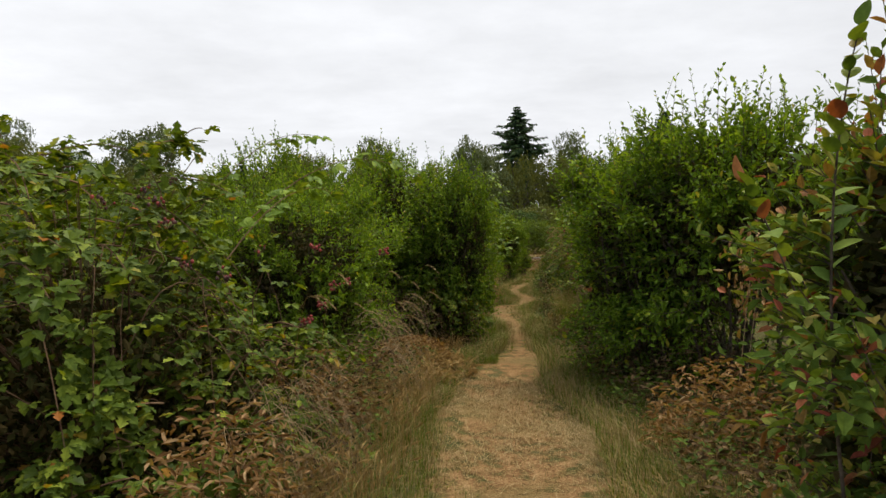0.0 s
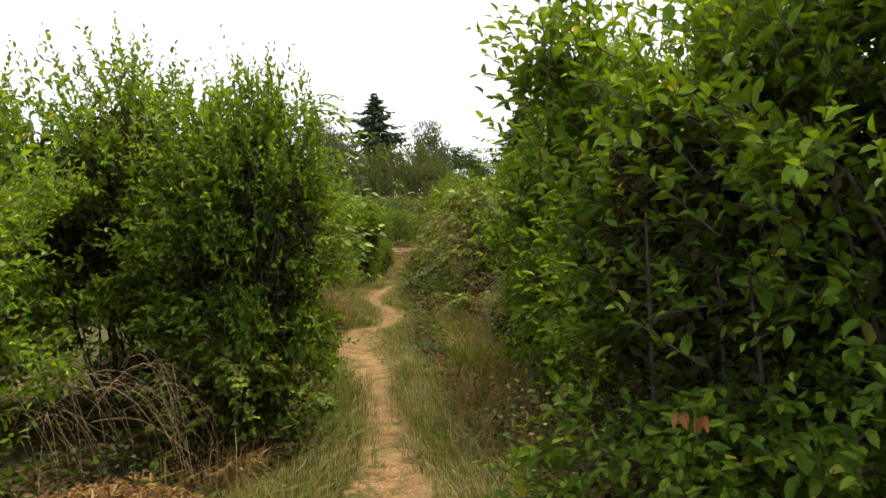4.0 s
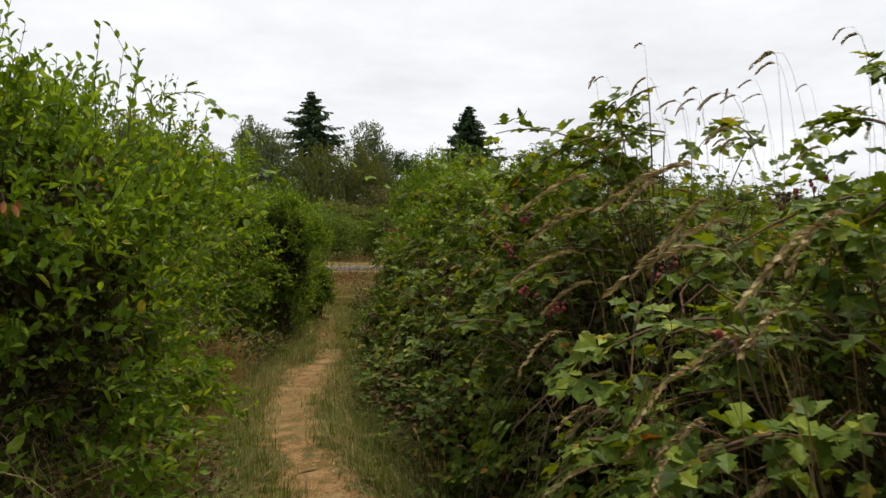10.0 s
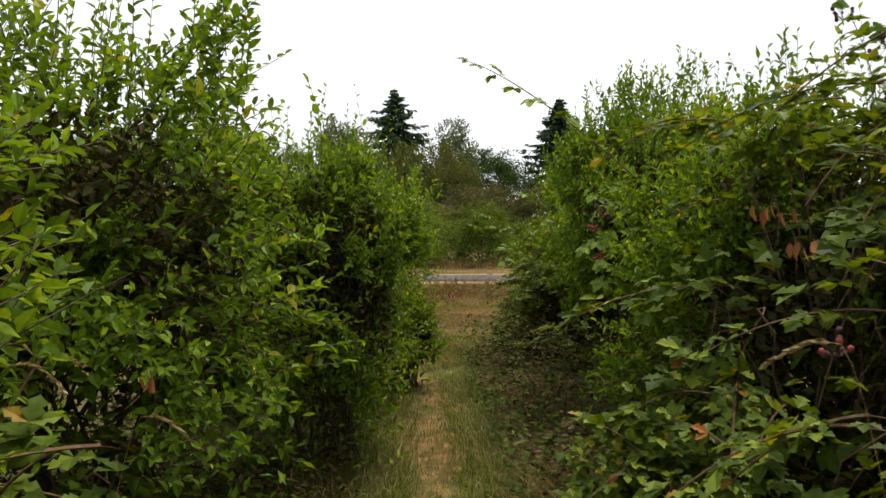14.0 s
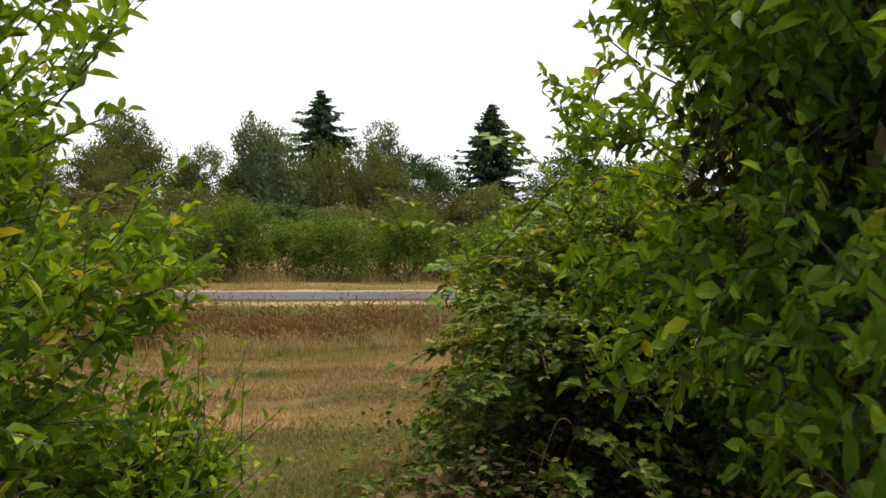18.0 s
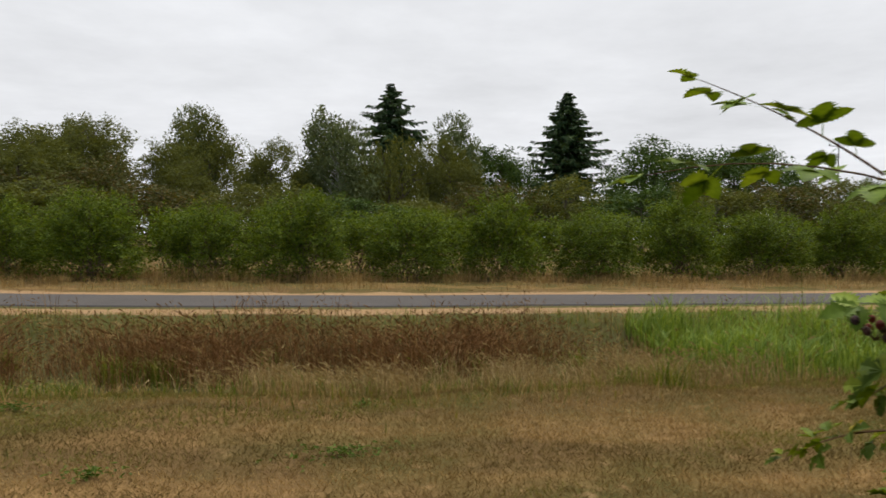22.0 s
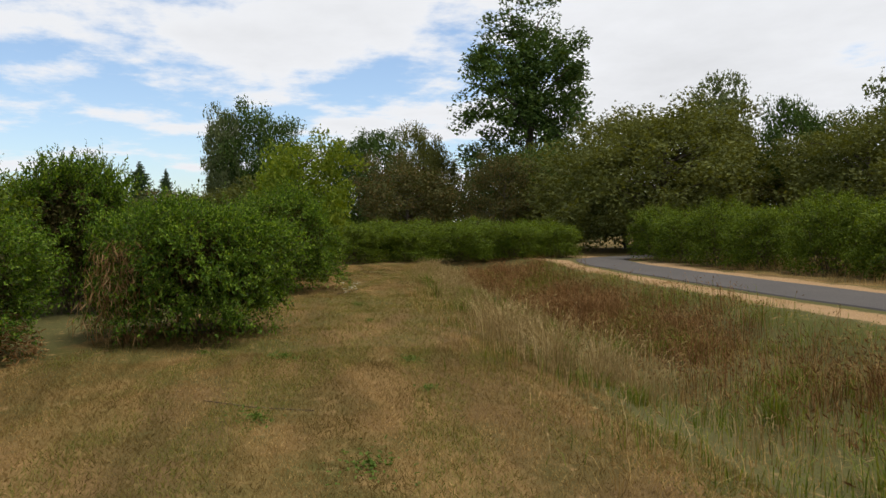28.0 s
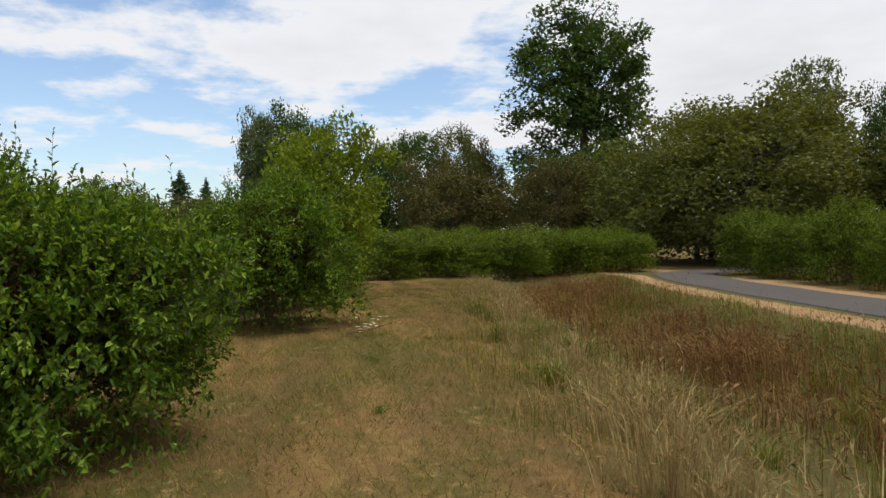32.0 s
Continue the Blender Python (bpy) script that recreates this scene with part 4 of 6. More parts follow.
def broad(seed, material, clumps=430, per=72, card=0.0185, bark=BARK, **more):
    c, t, l = tree_meshes(seed, clumps, per, card, **more)
    return [("crown", c, material), ("trunk", t, bark), ("branchwork", l, bark)]


olive = [broad(101 + k, OLIVE_LEAF, bare=0.04, shape=(0.5, 0.5, 0.48)) for k in range(3)]
brown = [broad(111 + k, BROWN_LEAF, bare=0.03, shape=(0.5, 0.5, 0.48)) for k in range(2)]
dark = [broad(121 + k, DARK_LEAF, bare=0.06, shape=(0.5, 0.5, 0.46)) for k in range(2)]
pale = [broad(131 + k, PALE_LEAF, clumps=320, per=50, card=0.025, bark=PALE_BARK, bare=0.12, shape=(0.42, 0.42, 0.46)) for k in range(2)]
lime = [broad(141, LIME_LEAF, clumps=330, per=60, card=0.024, bare=0.05, shape=(0.5, 0.5, 0.46))]
near_olive = [broad(104 + k, OLIVE_LEAF, clumps=520, per=80, card=0.0165, bare=0.0, shape=(0.5, 0.5, 0.5)) for k in range(2)]
tree_kind(near_olive, "olive_green_tree", "rounded olive green tree behind the bend of the path", "tree line", ((-38.7, 68.7, 8.6, 11), (-48.1, 60.9, 10.4, 14), (-53.9, 62.6, 11.0, 14)))
tree_kind(olive, "olive_green_tree", "olive green broad-leaved tree at the field edge", "tree line",
          ((-34.3, 98.6, 11.2, 8.5), (-30.7, 98.0, 12.6, 11), (-22.0, 115.7, 15.2, 10.5), (-22.8, 103.1, 10.9, 9), (-13.6, 110.3, 12.2, 8), (-28.1, 83.3, 9.1, 9), (-31.4, 101.6, 13.1, 9),
           (-83.2, 54.1, 13.6, 8), (-116.9, 12.1, 9.7, 15), (-7.9, 117.7, 14.0, 8), (7.9, 119.7, 14.2, 9)))
tree_kind(brown, "browning_tree", "small tree with brownish summer leaves", "tree line",
          ((-30.3, 77.6, 6.6, 9), (-72.2, 49.1, 9.0, 10), (-65.4, 56.3, 8.7, 7), (-24.0, 84.0, 7.5, 9), (-40.0, 78.0, 7.8, 9)))
tree_kind(dark, "dark_green_tree", "dark green rounded broad-leaved tree", "tree line",
          ((18.1, 140.1, 16.5, 13), (42.6, 138.8, 16.9, 19), (53.5, 134.1, 16.7, 18), (69.5, 124.6, 10.2, 10), (-45.3, 70.6, 11.3, 6), (-93.4, 36.7, 16.9, 11), (-82.1, 46.4, 13.2, 9), (-71.3, 62.5, 10.3, 15)))
tree_kind(pale, "pale_birch", "pale airy birch tree in the tree line", "tree line",
          ((-6.0, 112.3, 15.3, 9), (9.2, 132.1, 17.1, 9.5), (-45.8, 83.7, 14.0, 10), (-51.9, 69.2, 12.0, 7), (-92.6, 32.6, 15.3, 5), (-24.5, 117.0, 15.2, 7)), 0.9)
tree_kind(lime, "lime_green_tree", "young tree with bright lime green leaves", "", ((-32.9, 34.0, 5.0, 4.4), (-22.5, 56.3, 4.1, 3.4)))
thicket = [(x, float(np.interp(x, [-70, -45, -20, 10, 70], [58, 66, 84, 96, 100])) + 4 * math.sin(x * 1.9), 6.2 + 1.2 * math.sin(x * 2.7) + (2.2 if x > 5 else 0.4), 10.5) for x in range(-66, 80, 7)]
scrub = [broad(181 + k, (OLIVE_LEAF, DARK_LEAF, OLIVE_LEAF, BROWN_LEAF)[k % 4], clumps=260, per=48, card=0.024, bare=0.02, shape=(0.5, 0.5, 0.49)) for k in range(4)]
tree_kind(scrub, "thicket_tree", "low tangled thicket tree behind the hedge", "thicket", thicket)
west = [(-88 - 6 * math.sin(k), 4 + 8.0 * k, 6.5 + math.sin(k * 2.1), 12) for k in range(-1, 8)]
tree_kind(scrub[::-1], "thicket_tree", "low tangled thicket tree behind the scrub", "thicket", west)

spruce = [[("needles", n, NEEDLE), ("trunk", t, BARK), ("branchwork", l, BARK)] for n, t, l in (conifer_meshes(151 + k, spread=0.80 - 0.08 * k) for k in range(2))]
small_fir = [[("needles", n, NEEDLE), ("trunk", t, BARK), ("branchwork", l, BARK)] for n, t, l in [conifer_meshes(155, whorls=34, spread=0.75)]]
tree_kind(spruce, "spruce", "tall dark spruce that rises over the tree line", "spruces", ((0.1, 150.5, 28.3, 30), (25.9, 129.4, 23.0, 27)), 1.0)
tree_kind(small_fir, "far_conifer", "distant dark conifer in the tree line", "conifers", ((-41.8, 98.7, 12.2, 12), (-40.2, 101.8, 12.8, 13), (-43.2, 95.5, 10.6, 8), (67.6, 137.8, 12.1, 10), (-158.0, 18.4, 16.2, 14), (-158.3, 23.2, 14.9, 9)), 1.0)
w = willow_meshes(161)
tree_kind([[("crown", w[0], OLIVE_LEAF), ("trunk", w[1], BARK), ("branchwork", w[2], BARK)]], "weeping_willow", "weeping willow with hanging strands before the spruce", "", ((0.1, 118.5, 14.5, 14.5),), 1.0)
cottonwood = broad(171, DARK_LEAF, clumps=380, per=75, card=0.0125, bare=0.16, shape=(0.225, 0.225, 0.45), uneven=0.34, tuft=(0.018, 0.042))
tree_kind([cottonwood], "cottonwood", "very tall cottonwood with a loose open crown", "", ((-78.0, 64.8, 26.6, 29),), 1.0)


# ---- grass ----
def stuff(name, label, mesh, material, category="grass"):
    return tagged(part(name, mesh_of(name, *mesh), material), label, category, kind="stuff")


def grass_field(name, label, material, spots, height, width, lean=(0.12, -0.05, 0), spread=0.4, heads=0.0, head_material=None):
    x, y = spots
    base = np.stack([x, y, ground_height(x, y) - 0.02], 1)
    blades, tops = grass(base, height, width, np.array(lean), spread, heads)
    stuff(name, label, blades, material)
    if tops is not None:
        stuff("seed_heads", "pale drooping seed heads over the " + label.split(" ", 1)[1], tops, head_material or material)


def strip_spots(n, x0, x1, g0, g1, clump=0.0):
    """Random spots between x0 and x1, g0 to g1 from the asphalt path's middle; clump gathers them in tufts."""
    x, g = rng.uniform(x0, x1, n), rng.uniform(g0, g1, n)
    if clump:
        k = n // 40
        cx, cg = rng.uniform(x0, x1, k), rng.uniform(g0, g1, k)
        i = rng.integers(0, k, n)
        x, g = cx[i] + rng.normal(0, clump, n), cg[i] + rng.normal(0, clump, n)
    return x, g + road_mid(x)


def patchy(x, y, seed):
    """A smooth uneven field from 0 to 1 over the plan."""
    g = np.random.default_rng(seed)
    v = 0
    for freq in (0.45, 0.9, 1.7, 3.0):
        a, b, c, d = g.uniform(0, 6.3, 4)
        v = v + np.sin(freq * (x * math.cos(a) + y * math.sin(a)) + b) * np.sin(freq * 1.2 * (y * math.cos(a) - x * math.sin(a)) + c)
    return np.clip(0.5 + 0.32 * v, 0, 1)


def tufts(name, label, material, spots, tall, width, seed, power=1.0, **more):
    """Grass that stands in uneven patches: short or absent where the field is low."""
    x, y = spots
    f = patchy(x, y, seed)
    keep = rng.random(len(x)) < f ** power
    x, y, f = x[keep], y[keep], f[keep]
    h = tall * (0.35 + 0.65 * f) * rng.uniform(0.55, 1.1, len(x))
    grass_field(name, label, material, (x, y), h, width, **more)


tufts("brown_sedge", "rusty brown sedge and weeds in the ditch", SEDGE, strip_spots(36000, -38, 14, -7.0, -3.4, 0.35), 0.72, 0.008, 2, 1.1, lean=(-0.2, -0.1, 0), heads=0.6, spread=0.9)
tufts("brown_sedge", "lower brown sedge that fills the ditch", SEDGE, strip_spots(15000, -38, 9, -6.9, -3.6), 0.42, 0.007, 22, 0.5, lean=(-0.2, -0.1, 0), heads=0.3, spread=1.0)
tufts("green_weeds", "taller green weeds in the ditch bottom", GREEN_GRASS, strip_spots(16000, -38, -6, -6.8, -3.2, 0.5), 0.5, 0.009, 19, 1.8, heads=0.2, head_material=SEDGE, spread=1.0)
tufts("green_weeds", "green weeds and grass among the dry stalks", GREEN_GRASS, strip_spots(32000, -38, 14, -9.4, -2.9, 0.4), 0.28, 0.009, 3, 1.6, spread=1.3)
tufts("short_dry_grass", "short dry grass along the ditch edge", STRAW, strip_spots(34000, -38, 14, -9.7, -3.0), 0.24, 0.007, 4, 1.0, spread=1.6)
tufts("blond_grass", "loose blond dry grass at the ditch edge", BLOND, strip_spots(10000, -36, -10, -9.0, -7.2, 0.3), 0.52, 0.007, 1, 1.2, heads=0.5, spread=0.9)
tufts("blond_grass", "leaning patch of blond dry grass on the ditch slope", BLOND, strip_spots(9000, -1.0, 4.2, -8.6, -6.8, 0.35), 0.62, 0.007, 1, 0.6, lean=(-0.3, -0.2, 0), heads=0.45, spread=0.9)
tufts("blond_grass", "thin blond dry grass on the ditch slope", BLOND, strip_spots(6000, -10, 8, -8.6, -6.4, 0.4), 0.36, 0.006, 11, 1.0, lean=(-0.2, -0.1, 0), heads=0.4, spread=1.1)
tufts("verge_grass", "dry grass under the hedge beyond the path", STRAW, strip_spots(18000, -36, 20, 3.0, 8.0), 0.42, 0.012, 8, 0.8, spread=1.0)
tufts("verge_grass", "tall tan grass between the feet of the hedge", STRAW, strip_spots(15000, -36, 22, 5.6, 8.6), 0.75, 0.014, 46, 0.6, spread=0.9, heads=0.1)
tufts("verge_straw", "bleached cut straw beside the asphalt", STRAW, strip_spots(14000, -36, 14, -2.6, -1.5), 0.07, 0.012, 10, 0.4, spread=3.0)
tufts("slope_grass", "low green and brown grass below the verge", TURF_GREEN, strip_spots(20000, -36, 12, -4.6, -2.3), 0.16, 0.009, 12, 0.5, spread=1.6)
x, y = 4.4 + np.abs(rng.normal(0, 2.4, 6500)), rng.uniform(34.4, 38.6, 6500)
grass_field("reeds", "clump of fresh green reeds by the ditch", REED, (x, y), rng.uniform(0.55, 1.3, 6500) * (0.55 + 0.6 * patchy(x, y, 14)), 0.015, lean=(0.1, -0.1, 0), spread=0.8)

def tuft_meshes(count, tall, width, spread, heads, radius):
    q, a = np.abs(rng.normal(0, radius, count)), rng.uniform(0, 6.3, count)
    base = np.stack([q * np.cos(a), q * np.sin(a), np.full(count, -0.03)], 1)
    lean = np.stack([np.cos(a), np.sin(a), 0 * a], 1) * 0.35
    blades, tops = grass(base, tall * rng.uniform(0.5, 1.1, count), width, lean, spread, heads)
    return mesh_of("blades", *blades), mesh_of("seed_heads", *tops)


def tuft_row(name, label, group, material, shapes, spots):
    for k, (x, g, s) in enumerate(spots):
        y = float(road_mid(x)) + g
        root = tagged(new(name), label, "grass", group)
        root.matrix_basis = pose(x, y, float(ground_height(np.array(x), np.array(y))), 0, 0, 71 * k) @ Matrix.Diagonal((s, s, s, 1))
        for piece_name, me in zip(("foliage", "bloom"), shapes[k % len(shapes)]):
            tagged(part(piece_name, me, material, root), kind="stuff")


blond = [tuft_meshes(110, 0.62, 0.007, 0.6, 0.5, 0.2) for _ in range(3)]
rusty = [tuft_meshes(120, 0.6, 0.007, 0.8, 0.7, 0.3) for _ in range(3)]
fresh = [tuft_meshes(130, 0.42, 0.010, 0.8, 0.05, 0.2) for _ in range(2)]
g = random.Random(5)
tuft_row("blond_grass_tuft", "tuft of tall blond dry grass at the ditch edge", "blond tufts", BLOND, blond, [(g.uniform(-34, -12), g.uniform(-8.9, -7.6), g.uniform(0.7, 1.25)) for _ in range(40)] + [(g.uniform(0.2, 3.6), g.uniform(-8.0, -7.0), g.uniform(0.6, 0.95)) for _ in range(8)] + [(g.uniform(-9.5, -5.0), g.uniform(-8.4, -7.3), g.uniform(0.8, 1.15)) for _ in range(10)])
tuft_row("sedge_clump", "clump of rusty brown sedge in the ditch", "sedge clumps", SEDGE, rusty, [(g.uniform(-36, 3.5), g.uniform(-6.8, -4.0), g.uniform(0.6, 1.25)) for _ in range(40)] + [(g.uniform(-9, 3), g.uniform(-6.6, -4.4), g.uniform(1.1, 1.55)) for _ in range(34)])
tuft_row("green_grass_tuft", "arching tuft of green grass on the ditch slope", "green tufts", GREEN_GRASS, fresh, [(g.uniform(-34, 4), g.uniform(-9.0, -5.0), g.uniform(0.6, 1.2)) for _ in range(80)])


def turf(name, label, material, n, x0, x1, seed, green, low, high):
    """Short mown blades in streaks that run along the strip."""
    x = rng.uniform(x0, x1, n)
    e = mown_edge(x)
    e = e - 1.3
    y = e + (road_mid(x) - 8.4 - e) * rng.random(n)
    f = smooth(0.3, 0.7, patchy(0.35 * x, 2.0 * (y - mown_edge(x)), seed))
    keep = rng.random(n) < (f ** 1.1 if green else 1.15 - 0.6 * f)
    x, y = x[keep], y[keep]
    k = len(x)
    base = np.stack([x, y, ground_height(x, y) - 0.004], 1)
    way = np.stack([rng.normal(0, 0.75, k), rng.normal(0, 0.75, k), np.ones(k)], 1)
    stuff(name, label, leaves(base, way, rng.normal(size=(k, 3)), rng.uniform(low, high, k), 0.0055, far=True), material)


turf("mown_turf", "short mown dry turf on the strip", TURF, 480000, -15, 8, 21, False, 0.025, 0.065)
turf("mown_turf", "short mown dry turf at the strip's far end", TURF, 90000, -38, -15, 21, False, 0.04, 0.1)
turf("green_turf", "green streaks of short grass in the mown strip", TURF_GREEN, 300000, -15, 8, 21, True, 0.025, 0.07)
turf("green_turf", "green streaks of short grass at the strip's far end", TURF_GREEN, 60000, -38, -15, 21, True, 0.05, 0.11)


def trail_spots(n, near, far, y0=-1.0, y1=28.0):
    y = rng.uniform(y0, y1, n)
    side = rng.choice([-1, 1], n)
    return trail_mid(y) + side * (rng.uniform(near, far, n) + (trail_half(y) - 0.38) * (near > 0.1)), y


tufts("trail_grass", "low green grass along the trodden trail", GREEN_GRASS, trail_spots(60000, 0.2, 1.3), 0.13, 0.005, 5, 1.0, lean=(0, 0, 0), spread=2.0)
tufts("straw_litter", "trampled straw lying on the trail", BLOND, trail_spots(60000, 0.0, 0.85), 0.036, 0.007, 6, 0.9, lean=(0, 0, 0), spread=5.0)
tufts("brown_litter", "brown trodden stalks and bits on the trail", DEAD_LEAF, trail_spots(30000, 0.0, 0.9), 0.03, 0.008, 17, 0.6, lean=(0, 0, 0), spread=5.0)
tufts("trail_grass", "small green tufts that grow into the trail", TURF_GREEN, trail_spots(24000, 0.1, 0.6), 0.07, 0.006, 18, 2.2, lean=(0, 0, 0), spread=1.6)
tufts("dry_trail_grass", "long dry grass leaning from under the bushes", STRAW, trail_spots(26000, 0.65, 1.4), 0.36, 0.004, 7, 1.8, lean=(0.0, 0, 0), spread=1.1, heads=0.08)


def weeds(name, label, material, spots, leaf, tall):
    """Low leafy ground plants."""
    x, y = spots
    k = len(x)
    base = np.stack([x, y, ground_height(x, y) + rng.uniform(0.02, tall, k) * patchy(x, y, 9)], 1)
    way = unit(np.concatenate([rng.normal(size=(k, 2)), rng.uniform(-0.2, 0.6, (k, 1))], 1))
    stuff(name, label, leaves(base, way, unit(rng.normal(0, 0.4, (k, 3)) + [0, 0, 1]), leaf * rng.uniform(0.6, 1.3, k), leaf * 0.55, full=False), material, "weeds")


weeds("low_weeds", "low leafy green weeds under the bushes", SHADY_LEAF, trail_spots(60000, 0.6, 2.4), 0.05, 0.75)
tufts("dry_trail_grass", "hazy dry grass at the bramble's foot", STRAW, (rng.uniform(-1.7, -0.75, 7000), rng.uniform(1.5, 6.5, 7000)), 0.5, 0.004, 15, 0.8, lean=(0.15, 0, 0), spread=0.9, heads=0.2)
tufts("dry_trail_grass", "bent dry grass lying beside the trail", STRAW, (rng.uniform(0.5, 1.5, 5000), rng.uniform(2.5, 5.5, 5000)), 0.25, 0.005, 16, 0.6, lean=(-0.3, 0, 0), spread=2.0)
weeds("dead_undergrowth", "brown dead leaves and brush under the bushes", BRUSH, trail_spots(70000, 0.7, 2.8, 0.5, 27.0), 0.055, 0.7)
tufts("dry_trail_grass", "long dry grass drooping from the bush's foot", BLOND, (rng.uniform(-1.9, -0.45, 1500), rng.uniform(14.95, 15.5, 1500)), 0.85, 0.008, 23, 0.4, lean=(0.15, -0.5, 0), spread=1.6, heads=0.05)
tufts("straw_litter", "trampled straw lying in the gap between the bushes", BLOND, (rng.uniform(-2.3, -0.6, 16000), rng.uniform(7.0, 9.3, 16000)), 0.05, 0.007, 41, 0.5, lean=(0, 0, 0), spread=4.0)
tufts("straw_litter", "thin straw scattered round the start of the trail", BLOND, (rng.uniform(-1.5, 1.6, 26000), rng.uniform(2.0, 7.5, 26000)), 0.07, 0.006, 45, 0.8, lean=(0, 0, 0), spread=4.0)
tufts("straw_litter", "trampled straw lying beside the trail", BLOND, (rng.uniform(0.4, 1.5, 12000), rng.uniform(4.6, 6.2, 12000)), 0.05, 0.007, 42, 0.5, lean=(0, 0, 0), spread=4.0)
tufts("dry_trail_grass", "long dry grass drooping at the foot of the bush", STRAW, (rng.uniform(-1.9, -0.75, 900), rng.uniform(8.9, 9.5, 900)), 0.6, 0.005, 43, 0.5, lean=(0.15, -0.5, 0), spread=1.7, heads=0.05)
tufts("trail_grass", "soft green grass between the bush and the trail", GREEN_GRASS, (rng.uniform(-1.1, -0.25, 12000), rng.uniform(8.3, 11.5, 12000)), 0.11, 0.005, 44, 0.4, lean=(0, 0, 0), spread=1.8)
tufts("dry_trail_grass", "tall tan grass at the bramble's foot", BLOND, (rng.uniform(0.7, 1.2, 1500), rng.uniform(11.6, 14.2, 1500)), 0.75, 0.004, 24, 0.5, lean=(-0.2, -0.1, 0), spread=0.8, heads=0.2)
tufts("dry_trail_grass", "dry grass stems under the bushes", STRAW, (rng.uniform(-1.2, -0.6, 3500), rng.uniform(14.5, 20.5, 3500)), 0.7, 0.004, 25, 0.8, lean=(0.2, -0.1, 0), spread=0.8, heads=0.1)
tufts("trail_grass", "tall green grass at the bramble's foot", GREEN_GRASS, (rng.uniform(0.65, 1.2, 2600), rng.uniform(11.2, 14.4, 2600)), 0.6, 0.006, 26, 0.5, lean=(-0.2, -0.1, 0), spread=0.9)


def edge_grass(name, label, material, n, y0, y1, near, far, tall, wide, seed):
    """Bent grass that hangs over the ragged edge of the trail."""
    y = rng.uniform(y0, y1, n)
    side = rng.choice([-1, 1], n)
    x = trail_mid(y) + side * (trail_half(y) + rng.uniform(near, far, n) * (0.4 + 1.2 * patchy(2 * side, 1.6 * y, seed)))
    base = np.stack([x, y, ground_height(x, y) - 0.01], 1)
    lean = np.stack([-side * rng.uniform(0.0, 0.7, n), rng.normal(0, 0.3, n), 0 * y], 1)
    blades, tops = grass(base, tall * rng.uniform(0.4, 1.1, n), wide, lean, 1.1)
    stuff(name, label, blades, material)


edge_grass("trail_grass", "bent green grass over the trail's edge", GREEN_GRASS, 16000, 0.5, 12.0, -0.1, 0.45, 0.2, 0.005, 31)
edge_grass("dry_trail_grass", "bent dry grass over the trail's edge", BLOND, 9000, 0.5, 12.0, -0.15, 0.4, 0.22, 0.004, 32)
edge_grass("trail_grass", "bent green grass over the narrow trail's edge", GREEN_GRASS, 9000, 12.0, 26.0, -0.05, 0.35, 0.16, 0.005, 33)
edge_grass("dry_trail_grass", "bent dry grass over the narrow trail's edge", BLOND, 6000, 12.0, 26.0, -0.1, 0.35, 0.18, 0.004, 34)

# ---- canes, sprigs and berries by the trail ----
def one_leaf(name, length, width, lobes=1, toothed=False):
    """A single folded leaf, or a bramble leaf of three toothed leaflets, along +y."""
    bm = bmesh.new()
    turns = (0.0,) if lobes == 1 else (0.0, 1.1, -1.1)
    stem = Vector((0, 0.0 if lobes == 1 else 0.6 * length, 0))
    if lobes > 1:
        thin = length * 0.016
        bm.faces.new([bm.verts.new(p) for p in ((-thin, 0, 0), (thin, 0, 0), (thin, stem.y, 0.0), (-thin, stem.y, 0.0))])
    for turn in turns:
        k = 1.0 if turn == 0 else 0.82
        steps = 13 if toothed else 8
        mid, rims = [], []
        for i in range(steps + 1):
            t = i / steps
            w = width * 0.5 * math.sin(math.pi * t ** 0.8) ** 0.75 if 0 < t < 1 else 0.0
            if toothed:
                w *= 1.22 if i % 2 else 0.74
            z = -0.16 * length * t * t
            mid.append((0.0, t * length, z))
            rims.append((w, t * length - (0.03 * length if toothed and i % 2 else 0), z + w * 0.28))
        spin = Matrix.Rotation(turn, 3, "Z")
        at = lambda p: bm.verts.new(spin @ (Vector(p) * k) + stem)
        mv = [at(p) for p in mid]
        for s in (1, -1):
            rv = [at((p[0] * s, p[1], p[2])) for p in rims[1:-1]]
            chain = [mv[0]] + rv + [mv[-1]]
            for i in range(steps):
                quad = [mv[i], mv[i + 1], chain[i + 1], chain[i]]
                face = list(dict.fromkeys(quad))
                if len(face) > 2:
                    bm.faces.new(face if s == 1 else face[::-1])
    me = bpy.data.meshes.new(name)
    bm.to_mesh(me)
    bm.free()
    me.polygons.foreach_set("use_smooth", [True] * len(me.polygons))
    return me


BERRY_PLAIN_LEAF = one_leaf("leaf", 0.062, 0.034)
BROAD_LEAF = one_leaf("leaf", 0.075, 0.044)
TRIPLE_LEAF = one_leaf("leaf", 0.075, 0.052, 3, True)


def turned(way, up):
    """A turn whose y runs along way and whose z leans to up."""
    y = Vector(way).normalized()
    x = y.cross(Vector(up)).normalized()
    return Matrix((x, y, x.cross(y))).transposed().to_4x4()


def hung(mesh, material):
    """The same mesh with its own material, shared by alike pieces."""
    me = mesh.copy()
    me.materials.append(material)
    return me


